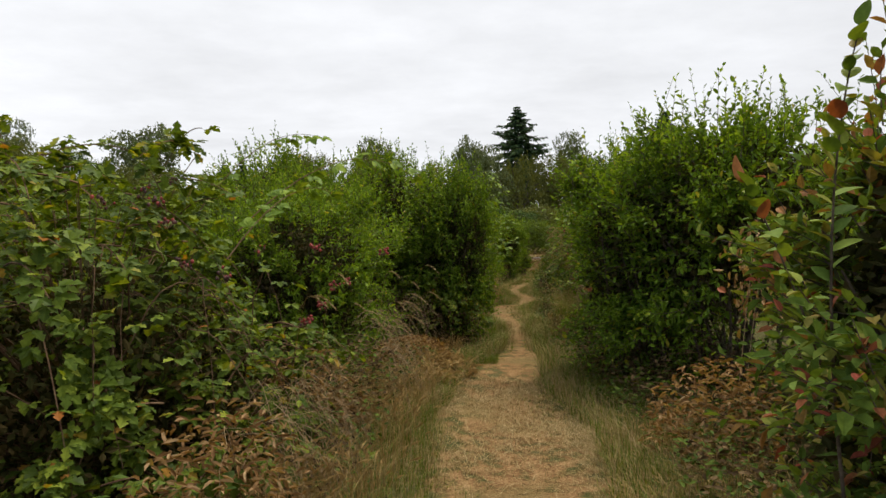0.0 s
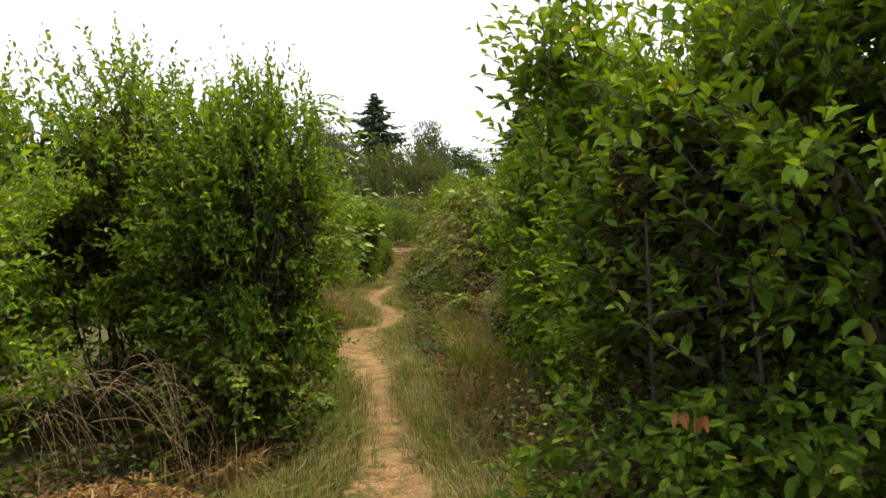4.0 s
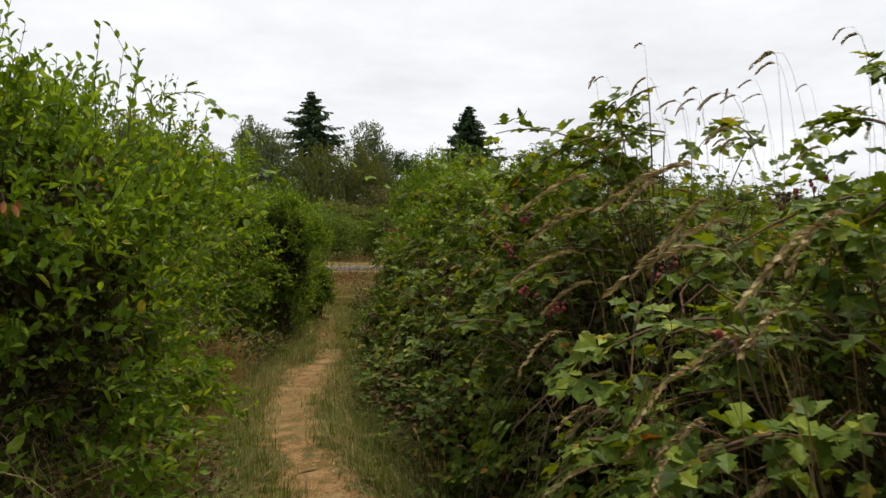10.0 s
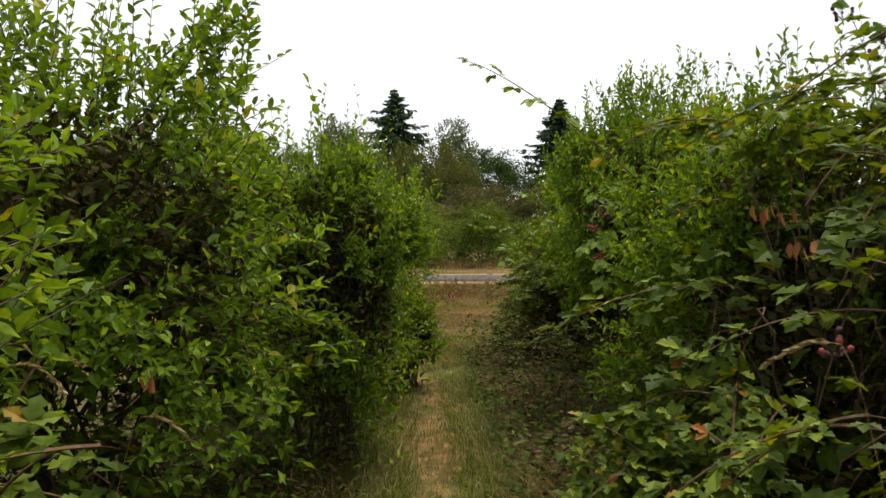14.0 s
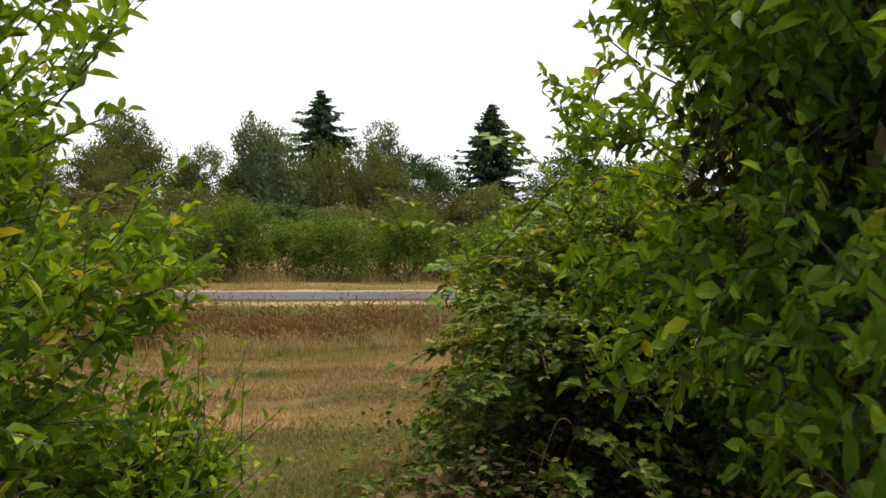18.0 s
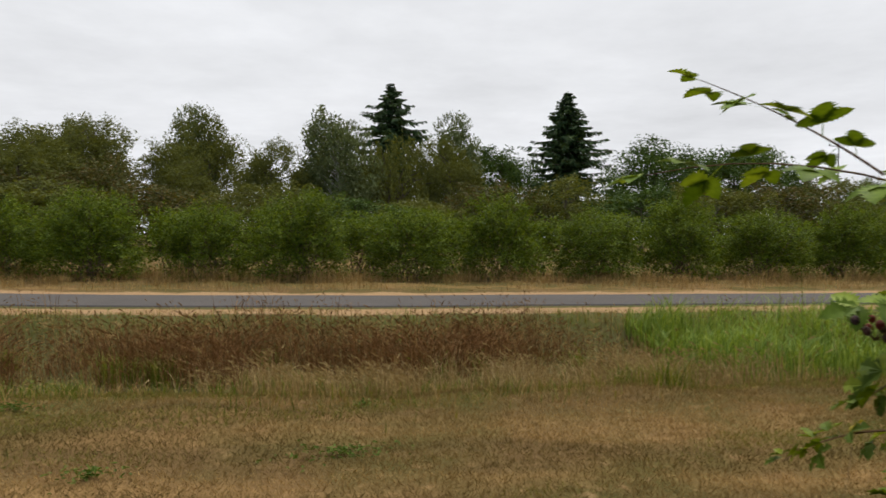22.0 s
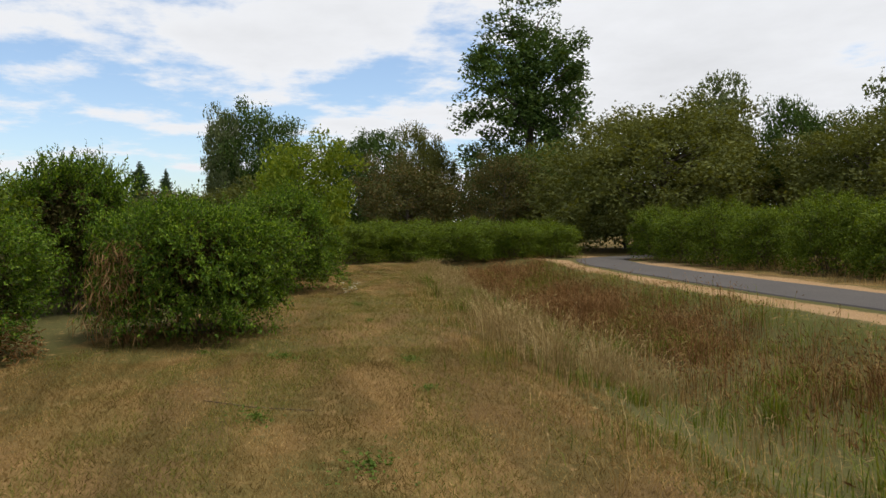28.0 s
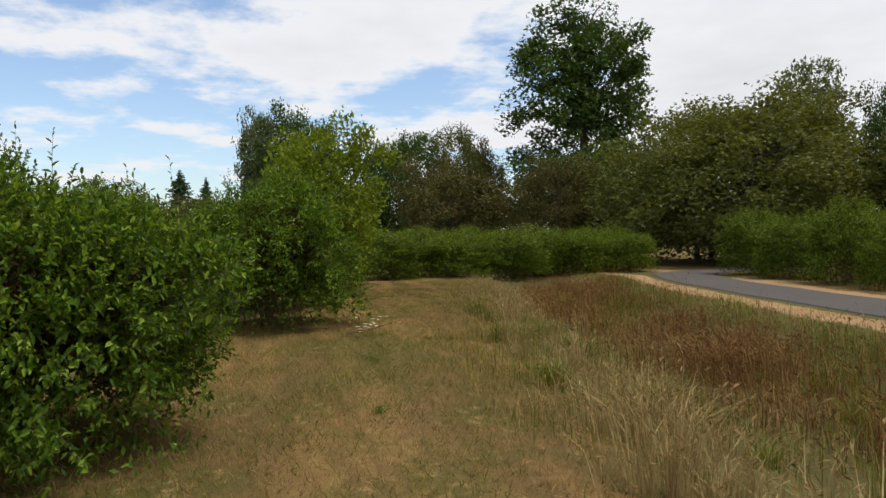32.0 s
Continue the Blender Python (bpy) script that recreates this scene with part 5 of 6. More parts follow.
LEAVES = {"blueberry": hung(BROAD_LEAF, FRESH_LEAF), "small": hung(BERRY_PLAIN_LEAF, BLUEBERRY_LEAF), "bramble": hung(TRIPLE_LEAF, FRESH_LEAF), "red": hung(BROAD_LEAF, REDDISH_LEAF)}


def spray(name, label, category, start, middle, end, leaf, count, thick, wood, scale=1.0, seed=0):
    """A bent stem through three points with its leaves one by one."""
    g = random.Random(seed)
    a, b, c = Vector(start), Vector(middle), Vector(end)
    b = b * 2 - (a + c) / 2
    bend = lambda t: a * (1 - t) ** 2 + b * 2 * t * (1 - t) + c * t * t
    root = tagged(new(name), label, category)
    pts = np.array([[bend(i / 10)[:] for i in range(11)]])
    part("stem", mesh_of("stem", *tubes(pts, np.array([[thick * (1 - 0.07 * i) for i in range(11)]]), 6), True), wood, root)
    for k in range(count):
        t = 0.12 + 0.88 * (k + 0.5) / count
        run = (bend(min(t + 0.02, 1)) - bend(t - 0.02)).normalized()
        aside = run.cross(Vector((0, 0, 1))).normalized() * (1 if k % 2 else -1)
        way = aside * g.uniform(0.5, 1.1) + run * g.uniform(0.3, 0.9) + Vector((0, 0, g.uniform(-0.7, 0.5)))
        if k == count - 1:
            way = run
        piece = new("leaf", LEAVES[leaf])
        piece.parent = root
        size = scale * g.uniform(0.7, 1.2)
        up = Vector((g.uniform(-0.6, 0.6), g.uniform(-0.8, 0.4), 1))
        piece.matrix_basis = Matrix.Translation(bend(t)) @ turned(way, up) @ Matrix.Diagonal((size, size, size, 1))
    return root


CANE_LABEL = "arching bramble cane with toothed green leaves against the sky"
spray("bramble_cane", CANE_LABEL, "bramble", (-1.62, 4.05, 1.55), (-1.15, 4.6, 2.0), (-0.73, 5.09, 1.92), "bramble", 15, 0.004, CANE, 1.15, 1)
spray("bramble_cane", CANE_LABEL, "bramble", (-2.1, 4.6, 1.7), (-1.75, 4.85, 2.15), (-1.35, 4.9, 2.2), "bramble", 13, 0.004, CANE, 1.1, 71)
spray("bramble_cane", CANE_LABEL, "bramble", (-1.5, 3.6, 1.4), (-1.3, 4.0, 1.75), (-1.15, 4.4, 1.78), "bramble", 12, 0.004, CANE, 1.1, 72)
spray("bramble_cane", CANE_LABEL, "bramble", (-0.75, 18.7, 1.3), (-0.45, 19.0, 1.88), (-0.24, 19.2, 1.94), "bramble", 9, 0.005, CANE, 1.1, 2)
spray("bramble_cane", CANE_LABEL, "bramble", (1.75, 18.7, 1.5), (1.35, 19.2, 2.05), (1.09, 19.62, 2.07), "bramble", 11, 0.004, CANE, 1.1, 3)
spray("bramble_cane", CANE_LABEL, "bramble", (-1.55, 19.85, 2.0), (-1.2, 20.0, 2.75), (-0.58, 20.4, 2.46), "bramble", 11, 0.006, CANE, 1.6, 4)
spray("bramble_cane", CANE_LABEL, "bramble", (1.4, 22.7, 1.8), (0.85, 22.78, 2.25), (0.45, 22.79, 2.46), "bramble", 10, 0.005, CANE, 1.1, 5)
spray("bramble_cane", "bramble cane with ripening berries at the thicket edge", "bramble", (2.0, 27.12, 1.3), (2.12, 27.02, 1.6), (2.25, 26.9, 1.85), "bramble", 9, 0.006, CANE, 1.2, 6)
spray("bramble_cane", "thin bramble cane reaching out over the mown strip", "bramble", (1.9, 27.9, 1.35), (1.45, 28.0, 1.56), (1.0, 28.1, 1.56), "bramble", 12, 0.004, CANE, 1.1, 7)
spray("bramble_cane", "bramble cane bowed under clusters of dark berries", "bramble", (2.0, 27.7, 0.95), (1.75, 27.85, 1.25), (1.44, 27.95, 1.28), "bramble", 14, 0.004, CANE, 1.1, 75)
spray("bramble_cane", "bramble cane bowed under clusters of dark berries", "bramble", (1.95, 27.6, 0.8), (1.7, 27.6, 1.05), (1.45, 27.58, 1.1), "bramble", 14, 0.004, CANE, 1.1, 76)
spray("bramble_cane", "side shoot of a bramble cane with toothed leaves", "bramble", (1.5, 28.0, 1.56), (1.3, 28.0, 1.67), (1.1, 28.05, 1.77), "bramble", 9, 0.003, CANE, 0.9, 17)
spray("bramble_cane", "bramble cane that leans across beside the trail", "bramble", (1.3, 11.3, 1.6), (1.12, 11.65, 1.6), (0.95, 11.9, 1.56), "bramble", 7, 0.004, CANE, 1.2, 8)
for k, (x, y, z) in enumerate(((1.32, 23.3, 1.2), (1.35, 23.25, 1.5), (1.3, 23.45, 1.75), (1.28, 23.6, 1.4), (1.42, 23.15, 1.65), (1.38, 23.3, 1.05), (1.3, 23.4, 1.62), (1.36, 23.42, 1.3), (1.45, 23.3, 1.8))):
    spray("bramble_cane", "leafy bramble cane with large toothed leaves and berries", "bramble", (x + 0.45, y + 0.15, z - 0.25), (x + 0.26, y + 0.05, z + 0.02), (x + 0.06, y - 0.08, z - 0.02), "bramble", 9, 0.003, CANE, 1.15, 200 + k)
g = random.Random(77)
for k in range(32):
    z = 1.05 + 0.042 * k
    spray("blueberry_sprig", "leafy blueberry branch overhanging the trail", "branch", (-1.0 + g.uniform(-0.15, 0.15), 10.5 + g.uniform(-0.2, 0.2), z - 0.35), (-0.6, 10.4 + g.uniform(-0.2, 0.2), z + 0.02), (-0.1 + g.uniform(-0.2, 0.12), 10.3 + g.uniform(-0.3, 0.3), z + g.uniform(-0.05, 0.15)), "blueberry", 20, 0.004, WOOD, 0.9, 330 + k)
spray("bramble_cane", "stout dark bramble cane leaning out of the thicket", "bramble", (1.5, 26.62, 1.4), (1.72, 26.42, 1.7), (2.02, 26.22, 2.1), "bramble", 22, 0.007, CANE, 0.95, 73)
spray("bramble_cane", "leafy side shoot of a bramble cane", "bramble", (1.7, 26.42, 1.7), (1.6, 26.45, 1.86), (1.45, 26.5, 1.92), "bramble", 10, 0.003, CANE, 0.8, 74)
SPRIG_LABEL = "fresh blueberry sprig with broad green leaves"
spray("blueberry_sprig", SPRIG_LABEL, "branch", (0.02, 25.75, 0.9), (0.14, 25.88, 1.3), (0.19, 25.96, 1.48), "blueberry", 9, 0.004, WOOD, 1.25, 9)
spray("blueberry_sprig", SPRIG_LABEL, "branch", (-0.95, 11.05, 1.05), (-0.3, 10.95, 1.32), (-0.02, 10.96, 1.44), "blueberry", 9, 0.003, WOOD, 0.95, 10)
spray("blueberry_sprig", SPRIG_LABEL, "branch", (1.0, 11.1, 1.5), (0.8, 11.14, 1.66), (0.62, 11.17, 1.73), "blueberry", 20, 0.003, WOOD, 0.9, 11)
for k in range(5):
    spray("blueberry_sprig", "leafy blueberry sprig hanging towards the trail", "branch", (1.35, 11.3 + 0.12 * k, 1.5 + 0.13 * k), (1.1, 11.22 + 0.1 * k, 1.7 + 0.12 * k), (0.86, 11.15 + 0.1 * k, 1.72 + 0.13 * k), "blueberry", 18, 0.003, WOOD, 0.85, 300 + k)
spray("blueberry_sprig", SPRIG_LABEL, "branch", (-0.1, 24.3, 1.6), (0.15, 24.38, 1.76), (0.33, 24.51, 1.76), "blueberry", 9, 0.003, WOOD, 0.95, 12)
spray("blueberry_sprig", SPRIG_LABEL, "branch", (0.0, 26.2, 0.5), (0.15, 26.0, 0.8), (0.25, 25.95, 1.05), "blueberry", 10, 0.004, WOOD, 1.1, 13)
spray("blueberry_sprig", "upright shoot with leaves turning dark red", "branch", (0.98, 2.3, 0.7), (0.9, 2.2, 1.5), (0.95, 2.14, 2.1), "red", 46, 0.006, WOOD, 1.05, 14)
spray("blueberry_sprig", "side shoot with leaves turning dark red", "branch", (0.95, 2.3, 1.0), (0.78, 2.2, 1.4), (0.66, 2.2, 1.67), "red", 28, 0.005, WOOD, 1.0, 15)
for k, (x, y, z) in enumerate(((-1.5, 10.4, 2.3), (-0.95, 11.0, 2.2), (-1.9, 10.7, 2.3), (0.95, 8.2, 1.8), (1.1, 7.4, 2.2), (1.9, 6.4, 2.4), (2.4, 6.8, 2.5), (1.5, 6.9, 2.4), (-0.75, 22.3, 2.2), (-1.2, 22.1, 2.25), (-1.7, 21.6, 2.3), (-0.4, 22.7, 1.9))):
    spray("blueberry_sprig", "upright leafy blueberry shoot at the top of a bush", "branch", (x, y, z - 0.25), (x + 0.03, y, z + 0.1), (x + 0.05 * math.sin(k), y + 0.03, z + 0.42), "small", 16, 0.004, WOOD, 1.1, 20 + k)


def sphere_knobs(count):
    """Evenly spread directions."""
    k = np.arange(count) + 0.5
    z, a = 1 - 2 * k / count, k * 2.39996
    r = np.sqrt(1 - z * z)
    return np.stack([r * np.cos(a), r * np.sin(a), z], 1)


def berry_mesh(name, seed, size):
    """A berry of many bulging drupelets, one closed body."""
    knobs = [Vector(d) for d in sphere_knobs(38)]
    bm = bmesh.new()
    bmesh.ops.create_icosphere(bm, subdivisions=4, radius=1.0)
    bmesh.ops.rotate(bm, verts=bm.verts, matrix=Matrix.Rotation(seed, 3, "X"))
    for v in bm.verts:
        near = max(v.co.normalized().dot(d) for d in knobs)
        v.co *= size * (0.62 + 0.38 * math.sqrt(max(0.0, (near - 0.9) / 0.1)))
    me = bpy.data.meshes.new(name)
    bm.to_mesh(me)
    bm.free()
    return me


BERRIES = {"red": hung(berry_mesh("berry", 3, 0.0085), RED_BERRY), "dark": hung(berry_mesh("berry", 4, 0.0085), DARK_BERRY)}


def berry_cluster(x, y, z, kind, count, spread, seed, label):
    """Berries on short stalks round one stem."""
    g = random.Random(seed)
    root = tagged(new("berry_cluster"), label, "berries", "blackberries")
    root.matrix_basis = Matrix.Translation((x, y, z))
    ends = []
    for k in range(count):
        at = Vector((g.gauss(0, spread), g.gauss(0, spread), g.gauss(0, spread * 0.8)))
        ends.append(at)
        piece = new("berry", BERRIES["dark" if kind == "mixed" and k % 5 < 3 else ("red" if kind == "mixed" else kind)])
        piece.parent = root
        s = g.uniform(0.7, 1.15)
        piece.matrix_basis = Matrix.Translation(at) @ Matrix.Rotation(g.uniform(0, 6), 4, "Z") @ Matrix.Diagonal((s, s, s * 1.2, 1))
    ends = np.array([e[:] for e in ends])
    start = np.tile([0, 0, -spread * 1.5], (count, 1))
    part("stalk", mesh_of("stalk", *tubes(curved(start, ends, np.zeros(count), 3), np.full((count, 3), 0.0012), 3)), CANE, root)["kind"] = "stuff"
    return root


RED_LABEL, DARK_LABEL = "cluster of unripe red blackberries on a bramble", "cluster of dark ripening blackberries on a bramble"
for k, p in enumerate(((1.3, 23.2, 1.51), (1.33, 23.16, 1.33), (1.4, 23.24, 1.6), (-1.15, 4.44, 1.2), (-1.13, 3.94, 1.45), (-0.9, 4.78, 1.41), (-1.2, 5.0, 1.2), (-1.2, 4.03, 1.05), (-1.2, 4.29, 1.1),
                      (0.98, 16.34, 1.41), (0.98, 16.07, 1.23), (1.1, 15.98, 1.17), (1.05, 16.29, 1.56))):
    berry_cluster(*p, "red", 11, 0.013 if k < 3 else 0.02, 40 + k, RED_LABEL)
for k, p in enumerate(((1.93, 21.63, 2.42), (1.97, 21.42, 2.25), (1.97, 21.47, 1.92), (1.97, 21.26, 1.78), (1.0, 22.02, 1.6), (1.13, 16.69, 1.74), (1.46, 27.6, 1.08), (1.6, 27.9, 1.3), (1.45, 27.95, 1.24), (2.16, 26.97, 1.75), (2.0, 26.91, 1.02),
                      (1.77, 27.64, 1.03), (1.6, 27.84, 1.17), (2.3, 27.1, 1.5))):
    berry_cluster(*p, "dark" if k < 6 else "mixed", 12, 0.026, 60 + k, DARK_LABEL)


spray("bramble_cane", "bramble cane that carries dark berries above the thicket", "bramble", (2.2, 21.7, 1.55), (2.05, 21.6, 2.1), (1.93, 21.6, 2.4), "bramble", 12, 0.004, CANE, 0.9, 18)
spray("bramble_cane", "bramble cane that carries dark berries above the thicket", "bramble", (2.2, 21.4, 1.45), (2.08, 21.42, 1.95), (1.97, 21.42, 2.23), "bramble", 12, 0.004, CANE, 0.9, 19)
g = random.Random(31)
for k in range(34):
    cx, cy, rx, ry, h = g.choice(((2.0, 17.5, 1.3, 1.4, 2.2), (2.2, 19.9, 1.35, 1.6, 2.35), (2.05, 14.9, 1.3, 1.4, 1.95), (-2.55, 4.0, 1.45, 1.7, 2.2)))
    lift, turn = g.uniform(0.45, 1.25), g.uniform(-0.9, 0.9)
    side = -1 if cx > 0 else 1
    p = (cx + side * rx * 0.94 * math.cos(lift) * math.cos(turn), cy + ry * 0.94 * math.cos(lift) * math.sin(turn), h * 0.92 * 0.94 * math.sin(lift) + 0.04)
    swell = float(fuller(np.array([[math.cos(lift), 0.0, math.sin(lift)]]))[0])
    p = (cx + (p[0] - cx) * swell * 0.98, cy + (p[1] - cy) * swell * 0.98, p[2] * swell * 0.98)
    berry_cluster(*p, "mixed", 10, 0.024, 500 + k, "cluster of reddish and dark berries over the bramble leaves")


# ---- dead leaves, stalks and litter ----
def heap(name, label, x, y, z, rx, ry, rz, count, size, material, category="litter"):
    """A loose heap of curled dead leaves and fronds."""
    d = sphere_dirs(count, 0.0) * rng.uniform(0.3, 1.0, (count, 1)) ** 0.5
    p = d * [rx, ry, rz] + [x, y, z]
    way = unit(rng.normal(size=(count, 3)) * [1, 1, 0.5])
    me = mesh_of(name, *leaves(p, way, unit(rng.normal(0, 0.6, (count, 3)) + [0, 0, 1]), size * rng.uniform(0.5, 1.5, count), size * 0.32, 0.4))
    return tagged(part(name, me, material), label, category, kind="stuff")


heap("dead_fern_heap", "low heap of brown dead fern fronds beside the trail", -1.22, 8.1, 0.0, 0.55, 0.6, 0.36, 3000, 0.055, DEAD_LEAF)
heap("dead_fern_heap", "withered brown fronds lying over a bramble", 1.3, 4.85, 0.1, 0.5, 0.45, 0.62, 900, 0.06, DEAD_LEAF)
heap("dead_fern_heap", "brown dead brush in a tangle under the bramble", -1.55, 5.2, 0.0, 0.45, 0.6, 0.7, 500, 0.08, DEAD_LEAF)
heap("dead_fern_heap", "brown dead leaves caught low in the bramble", -1.3, 3.0, 0.1, 0.35, 0.7, 0.75, 800, 0.055, DEAD_LEAF)
heap("cut_grass_heap", "loose heap of cut dry grass beside the trail", -1.0, 7.7, 0.0, 0.55, 0.8, 0.2, 1300, 0.11, STRAW)
heap("dead_brush", "brown brush at the foot of the bushes", -15.5, 28.2, 0.0, 0.8, 0.6, 0.6, 1400, 0.06, DEAD_LEAF)


def vines(name, label, x, y, rx, ry, top, count, material):
    """Dry strands that hang down over a bush."""
    a = rng.normal(-0.35, 0.4, count)
    q = rng.uniform(0.92, 1.06, count)
    z = rng.uniform(0.15, top, count)
    taper = np.sqrt(np.maximum(1 - (z / (top * 1.35)) ** 2, 0.05))
    p = np.stack([x + rx * q * taper * np.cos(a), y + ry * q * taper * np.sin(a), z], 1)
    way = unit(rng.normal(0, 0.35, (count, 3)) - [0, 0, 1.0])
    me = mesh_of(name, *leaves(p, way, unit(rng.normal(size=(count, 3))), rng.uniform(0.06, 0.26, count), 0.005, 0.1, full=False))
    return tagged(part(name, me, material), label, "vines", kind="stuff")


vines("dead_vines", "dry brown vines hanging over the round bush", -16.95, 29.85, 1.05, 1.0, 1.45, 1000, DEAD_LEAF)
vines("dead_vines", "dry brown vines hanging over a low bush", -13.3, 27.7, 1.15, 1.0, 1.3, 700, DEAD_LEAF)


def dead_canes(x, y, side, high, count, seed):
    """A tangle of dry canes and stalks that droops from a bush to the ground beside the trail."""
    g = np.random.default_rng(seed)
    start = np.stack([x - side * g.uniform(0.1, 0.45, count), y + g.normal(0, 0.4, count), high * g.uniform(0.5, 1.0, count)], 1)
    end = np.stack([x + side * g.uniform(-0.1, 0.25, count), start[:, 1] + g.normal(0, 0.3, count), g.uniform(0.0, 0.25, count)], 1)
    path = curved(start, end, g.uniform(0.05, 0.4, count), 9) + np.cumsum(g.normal(0, 0.009, (count, 9, 3)), 1)
    path[:, -1, 2] = np.maximum(path[:, -1, 2], 0)
    me = mesh_of("dead_canes", *tubes(path, np.linspace(0.0017, 0.0008, 9) * g.uniform(0.5, 1.2, (count, 1)), 4))
    tagged(part("dead_canes", me, DRY_CANE), "tangle of dry brown canes drooping beside the trail", "brush", "dead canes", "stuff")


for k, row in enumerate(((-0.9, 15.15, 1, 0.95, 60), (-1.4, 15.1, 1, 0.95, 45), (-1.1, 9.25, 1, 0.75, 45), (-1.6, 9.1, 1, 0.7, 40), (-0.95, 6.2, 1, 0.8, 70), (-1.1, 4.2, 1, 0.7, 90), (1.0, 12.7, -1, 0.9, 80), (-0.85, 19.4, 1, 0.9, 70), (1.0, 16.3, -1, 1.0, 34), (1.05, 19.2, -1, 1.0, 26), (1.3, 8.6, -1, 0.8, 60), (-0.8, 15.6, 1, 0.8, 60), (1.6, 27.4, -1, 0.9, 80))):
    dead_canes(*row, 400 + k)


def dead_stalk(x, y, z0, z1, seed):
    """A dead flower stalk with curled brown leaves."""
    g = random.Random(seed)
    root = tagged(new("dead_flower_stalk"), "dead flower stalk with curled pale brown leaves", "plant")
    part("stem", mesh_of("stem", *tubes(np.array([[[x - 0.06, y + 0.05, 0.0], [x - 0.01, y + 0.03, z0 * 0.5], [x + 0.03, y, z0], [x + 0.09, y - 0.04, z1]]]), np.array([[0.003, 0.003, 0.0025, 0.0015]]), 5)), DRY_CANE, root)
    k = 60
    p = np.array([[x + g.gauss(0.03, 0.07), y + g.gauss(0, 0.06), g.uniform(z0, z1)] for _ in range(k)])
    part("dead_leaves", mesh_of("dead_leaves", *leaves(p, unit(rng.normal(0, 0.5, (k, 3)) - [0, 0, 1]), unit(rng.normal(size=(k, 3))), rng.uniform(0.03, 0.08, k), 0.022, 0.4)), DEAD_LEAF, root)["kind"] = "stuff"


dead_stalk(1.5, 5.0, 1.05, 1.62, 1)
dead_stalk(1.62, 5.25, 0.9, 1.45, 2)

RUST = hung(one_leaf("leaf", 0.038, 0.015), RUST_LEAF)


def rust_spray(x, y, z, count, seed, label):
    """A few withered orange leaves that hang from one twig."""
    g = random.Random(seed)
    root = tagged(new("withered_leaf_spray"), label, "leaves")
    root.matrix_basis = Matrix.Translation((x, y, z))
    part("twig", mesh_of("twig", *tubes(np.array([[[0, 0, 0.06], [0.01, 0, 0.02], [0.015, 0.01, -0.05]]]), np.array([[0.002, 0.002, 0.001]]), 4)), CANE, root)
    for k in range(count):
        piece = new("leaf", RUST)
        piece.parent = root
        piece.matrix_basis = Matrix.Translation((g.gauss(0, 0.02), g.gauss(0, 0.02), 0.04 - 0.02 * k / count)) @ turned((g.uniform(-0.5, 0.5), g.uniform(-0.5, 0.5), -1), (g.uniform(-1, 1), 1, 0.2))


for k, p in enumerate(((0.64, 6.6, 0.99), (-0.72, 15.0, 1.52), (0.98, 20.35, 1.42), (0.9, 11.9, 0.75), (0.85, 20.2, 1.5), (-0.7, 20.9, 1.0), (1.0, 16.5, 1.6), (0.95, 13.9, 1.1))):
    rust_spray(*p, 6, k, "withered rust orange leaves hanging on a bush")


def tall_grass(foot, top, droop, seed, size=1.0):
    """A tall grass stalk that ends in a drooping pale spike of many spikelets."""
    g = np.random.default_rng(seed)
    root = tagged(new("grass_stalk"), "tall pale grass stalk with a drooping seed head", "grass", "tall grass stalks")
    foot, top = np.array(foot), np.array(top)
    mid = foot * 0.4 + top * 0.6 + [0, 0, 0.18 * (top[2] - foot[2])]
    t = np.linspace(0, 1, 9)[:, None]
    path = foot * (1 - t) ** 2 + (2 * mid - (foot + top) / 2) * 2 * t * (1 - t) + top * t * t
    part("stem", mesh_of("stem", *tubes(path[None], np.linspace(0.0011, 0.0007, 9)[None] * size ** 0.5, 4)), STRAW, root)
    run = unit(path[-1] - path[-2])
    s = np.linspace(0, 1, 40)[:, None]
    long = g.uniform(0.07, 0.12) * size
    line = top + run * long * s + np.array([droop[0], droop[1], -0.7]) * long * s * s
    radial = unit(g.normal(size=(40, 3)))
    way = unit(np.gradient(line, axis=0)) + radial * 0.45
    part("seed_head", mesh_of("seed_head", *leaves(line, way, radial, 0.022 * size ** 0.5, 0.008 * size ** 0.5, full=False)), BLOND, root)["kind"] = "stuff"


def stalks(count, x, y, z, lean, seed, size=1.0):
    """Stalks whose heads hang within the ranges x, y, z."""
    g = random.Random(seed)
    for k in range(count):
        top = (g.uniform(*x), g.uniform(*y), g.uniform(*z))
        foot = (top[0] + lean * g.uniform(0.6, 1.3), top[1] + g.uniform(-0.3, 0.3), max(top[2] - g.uniform(0.9, 1.3), 0.0))
        tall_grass(foot, top, (-lean * g.uniform(0.3, 1.0), g.uniform(-0.5, 0.3)), seed * 100 + k, size)


stalks(34, (0.72, 1.1), (13.9, 15.1), (0.75, 1.65), 0.3, 1, 1.35)
stalks(16, (0.95, 1.9), (14.6, 15.7), (1.75, 2.1), 0.15, 7, 0.6)
stalks(26, (1.2, 2.6), (15.0, 16.6), (1.9, 2.3), 0.15, 2, 0.5)
stalks(14, (-1.15, -0.75), (3.4, 6.4), (0.7, 1.3), -0.25, 3)
stalks(10, (-1.2, -0.7), (10.2, 12.0), (0.5, 1.2), -0.25, 4)
stalks(12, (-1.1, -0.6), (15.5, 21.0), (0.7, 1.5), -0.25, 5)
stalks(12, (0.75, 1.2), (16.0, 20.5), (0.7, 1.6), 0.25, 6)


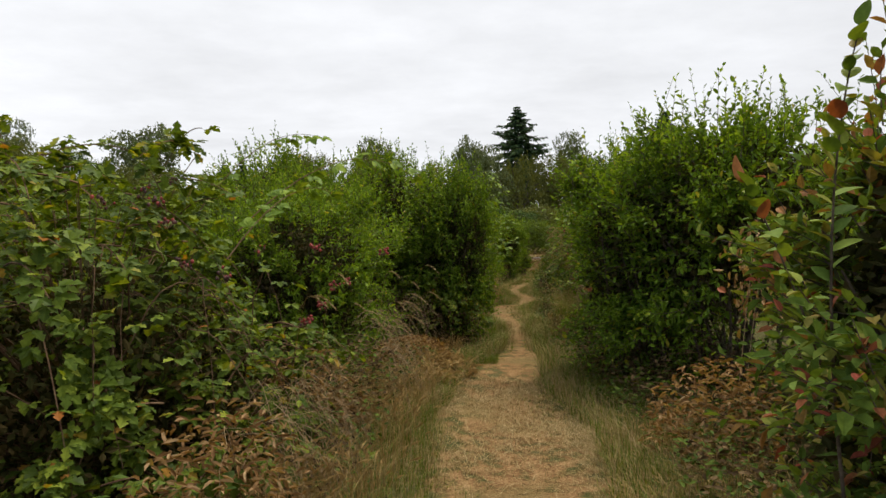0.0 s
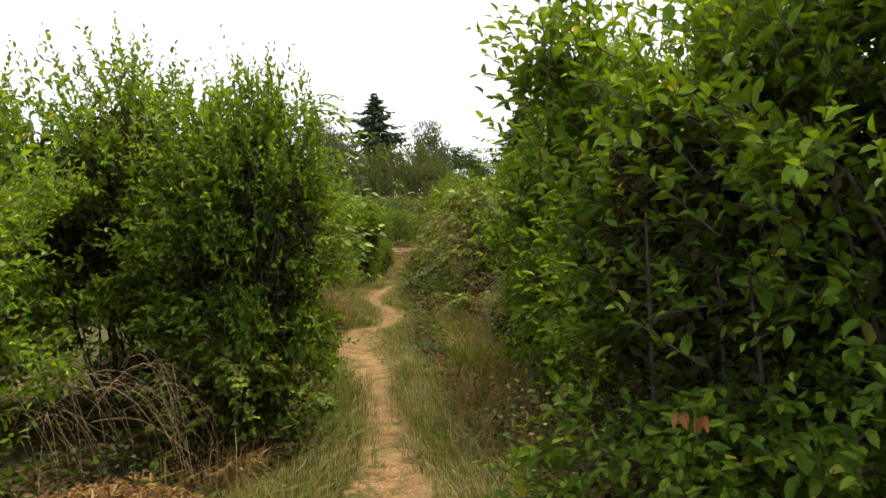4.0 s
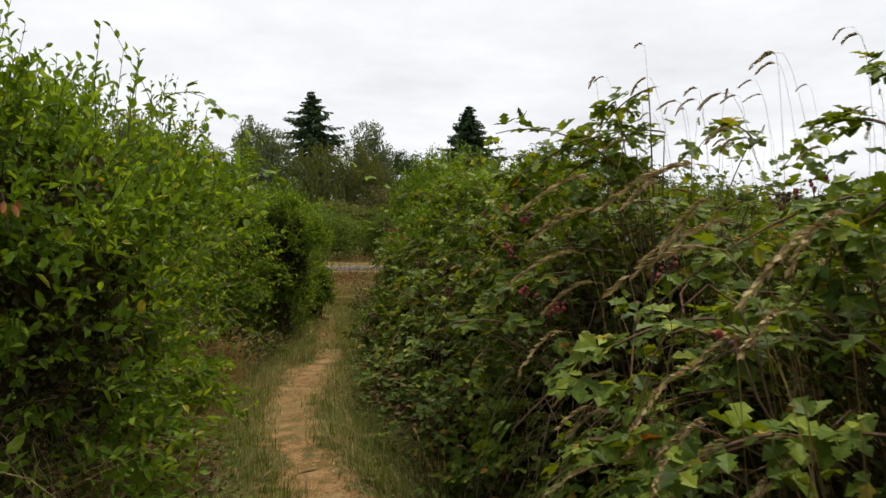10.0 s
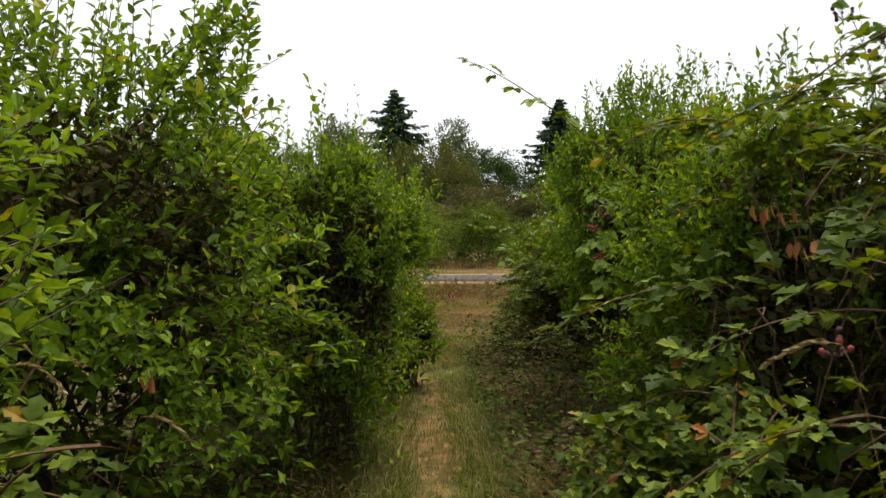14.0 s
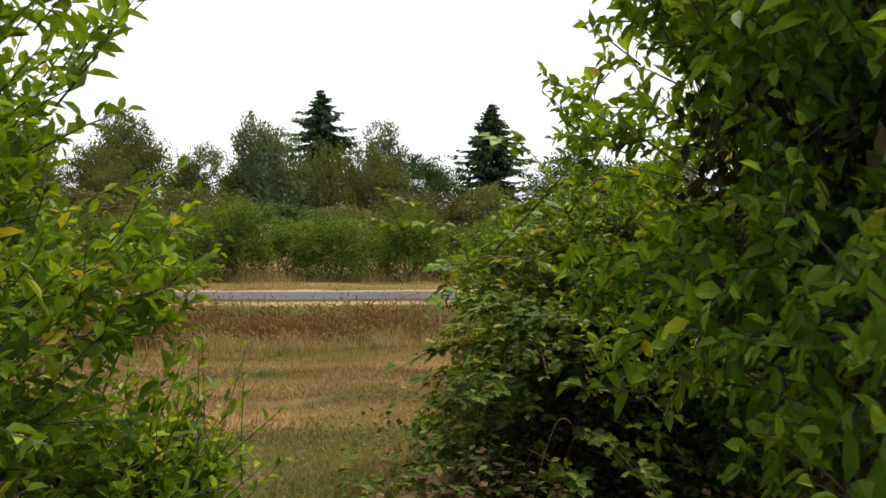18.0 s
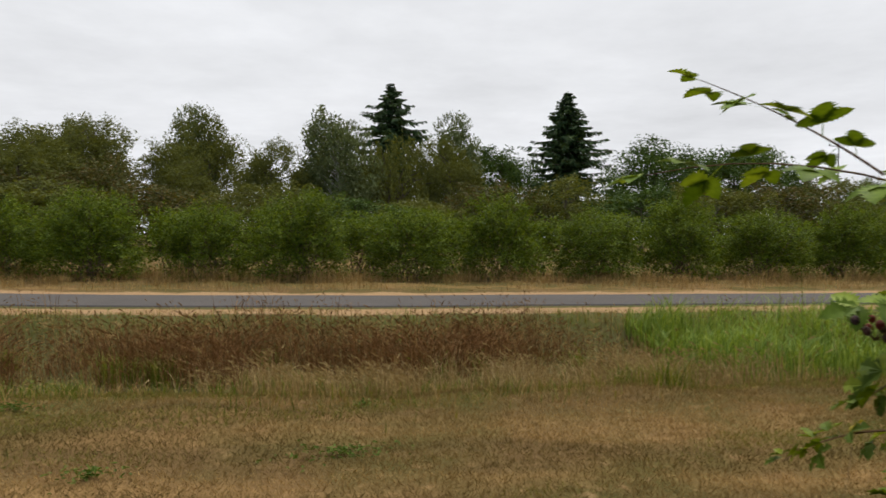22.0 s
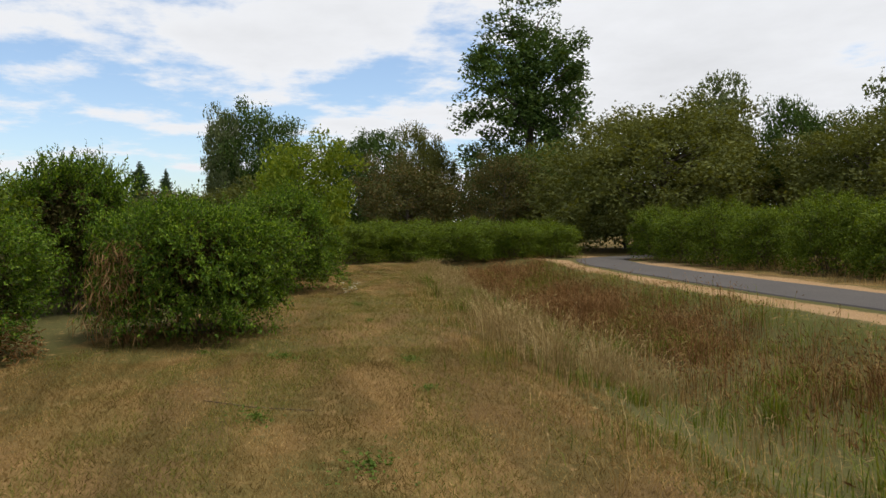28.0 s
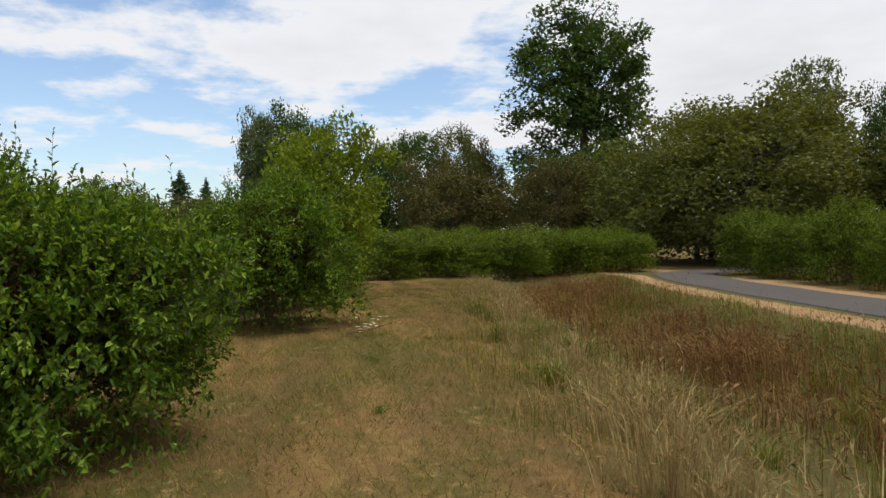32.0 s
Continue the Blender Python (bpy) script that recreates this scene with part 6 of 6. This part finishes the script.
# ---- on the mown strip ----
def weed_patch(x, y, r, seed):
    """A flat rosette of green leaves in the turf."""
    k = int(420 * r)
    a, q = rng.uniform(0, 6.3, k), np.abs(rng.normal(0, r * 0.5, k))
    p = np.stack([x + q * np.cos(a) * 1.5, y + q * np.sin(a) * 0.8, 0 * a], 1)
    p[:, 2] = ground_height(p[:, 0], p[:, 1]) + rng.uniform(0.005, 0.05, k)
    way = unit(np.concatenate([rng.normal(size=(k, 2)), rng.uniform(0, 0.7, (k, 1))], 1))
    me = mesh_of("weed_patch", *leaves(p, way, unit(rng.normal(0, 0.3, (k, 3)) + [0, 0, 1]), rng.uniform(0.02, 0.05, k), 0.018))
    tagged(part("weed_patch", me, GREEN_LEAFY), "patch of low green weeds in dry turf", "weeds", "weed patches", "stuff")


for k, (x, y) in enumerate(((-8.3, 29.2), (-9.2, 29.3), (-6.9, 29.6), (-7.5, 31.8), (-11.8, 31.0), (-7.9, 30.9), (-7.4, 32.1), (-15.3, 30.6), (-14.4, 31.5), (-13.9, 32.9), (0.2, 32.5), (-2.6, 32.4), (0.1, 31.1), (-1.3, 30.7), (-3.6, 31.4),
                            (-2.7, 32.3), (-10.2, 31.6), (-12.2, 32.6), (-17.5, 33.2), (-20.5, 33.6), (-5.0, 30.6), (-4.2, 32.2))):
    weed_patch(x, y, 0.22 + 0.12 * math.sin(k * 1.7), k)


def stick(points, r):
    path = np.array([[(x, y, float(ground_height(np.array(x), np.array(y))) + 0.012) for x, y in points]])
    me = mesh_of("fallen_stick", *tubes(path, np.array([[r * (1 - 0.15 * i) for i in range(len(points))]]), 6), True)
    tagged(part("fallen_stick", me, WOOD), "thin dark fallen stick lying on the turf", "stick")


stick(((-7.4, 28.7), (-7.45, 28.85), (-7.5, 29.0)), 0.008)
stick(((-7.5, 29.2), (-7.42, 29.6), (-7.3, 29.95), (-7.1, 30.2)), 0.006)
stick(((-12.6, 30.6), (-12.2, 31.0), (-12.0, 31.5)), 0.005)

root = tagged(new("wilted_branch"), "small wilted branch with pale leaf undersides", "branch")
root.matrix_basis = pose(-22.6, 33.9, 0.05)
part("stem", mesh_of("stem", *tubes(np.array([[[-0.2, -0.3, 0], [0, 0, 0.06], [0.25, 0.35, 0.2]]]), np.array([[0.008, 0.006, 0.003]]), 5)), WOOD, root)
PALE = hung(BROAD_LEAF, PALE_UNDERSIDE)
for k in range(16):
    piece = new("leaf", PALE)
    piece.parent = root
    piece.matrix_basis = Matrix.Translation((random.gauss(0, 0.12), random.gauss(0, 0.16), random.uniform(0.02, 0.28))) @ turned((random.gauss(0, 1), random.gauss(0, 1), 0.3), (0, 0, 1)) @ Matrix.Diagonal((1.2, 1.2, 1.2, 1))

# ---- far utility pole ----
root = tagged(new("utility_pole"), "distant wooden utility pole with a crossarm", "pole")
root.matrix_basis = pose(59.9, 118.0, 0)
part("post", mesh_of("post", *tubes(np.array([[[0, 0, -0.2], [0, 0, 7], [0, 0, 15.0]]]), np.array([[0.10, 0.09, 0.07]]), 10), True), BARK, root)
for z in (14.0, 12.6, 11.2):
    part("crossarm", mesh_of("crossarm", *tubes(np.array([[[-1.3, 0, z], [-0.6, 0, z - 0.04], [0.1, 0, z - 0.1]]]), np.array([[0.04, 0.045, 0.05]]), 6)), BARK, root)
    part("insulator", mesh_of("insulator", *tubes(np.array([[[-1.25, 0, z], [-1.25, 0, z + 0.2], [-1.25, 0, z + 0.35]]]), np.array([[0.06, 0.09, 0.04]]), 8)), ASPHALT, root)
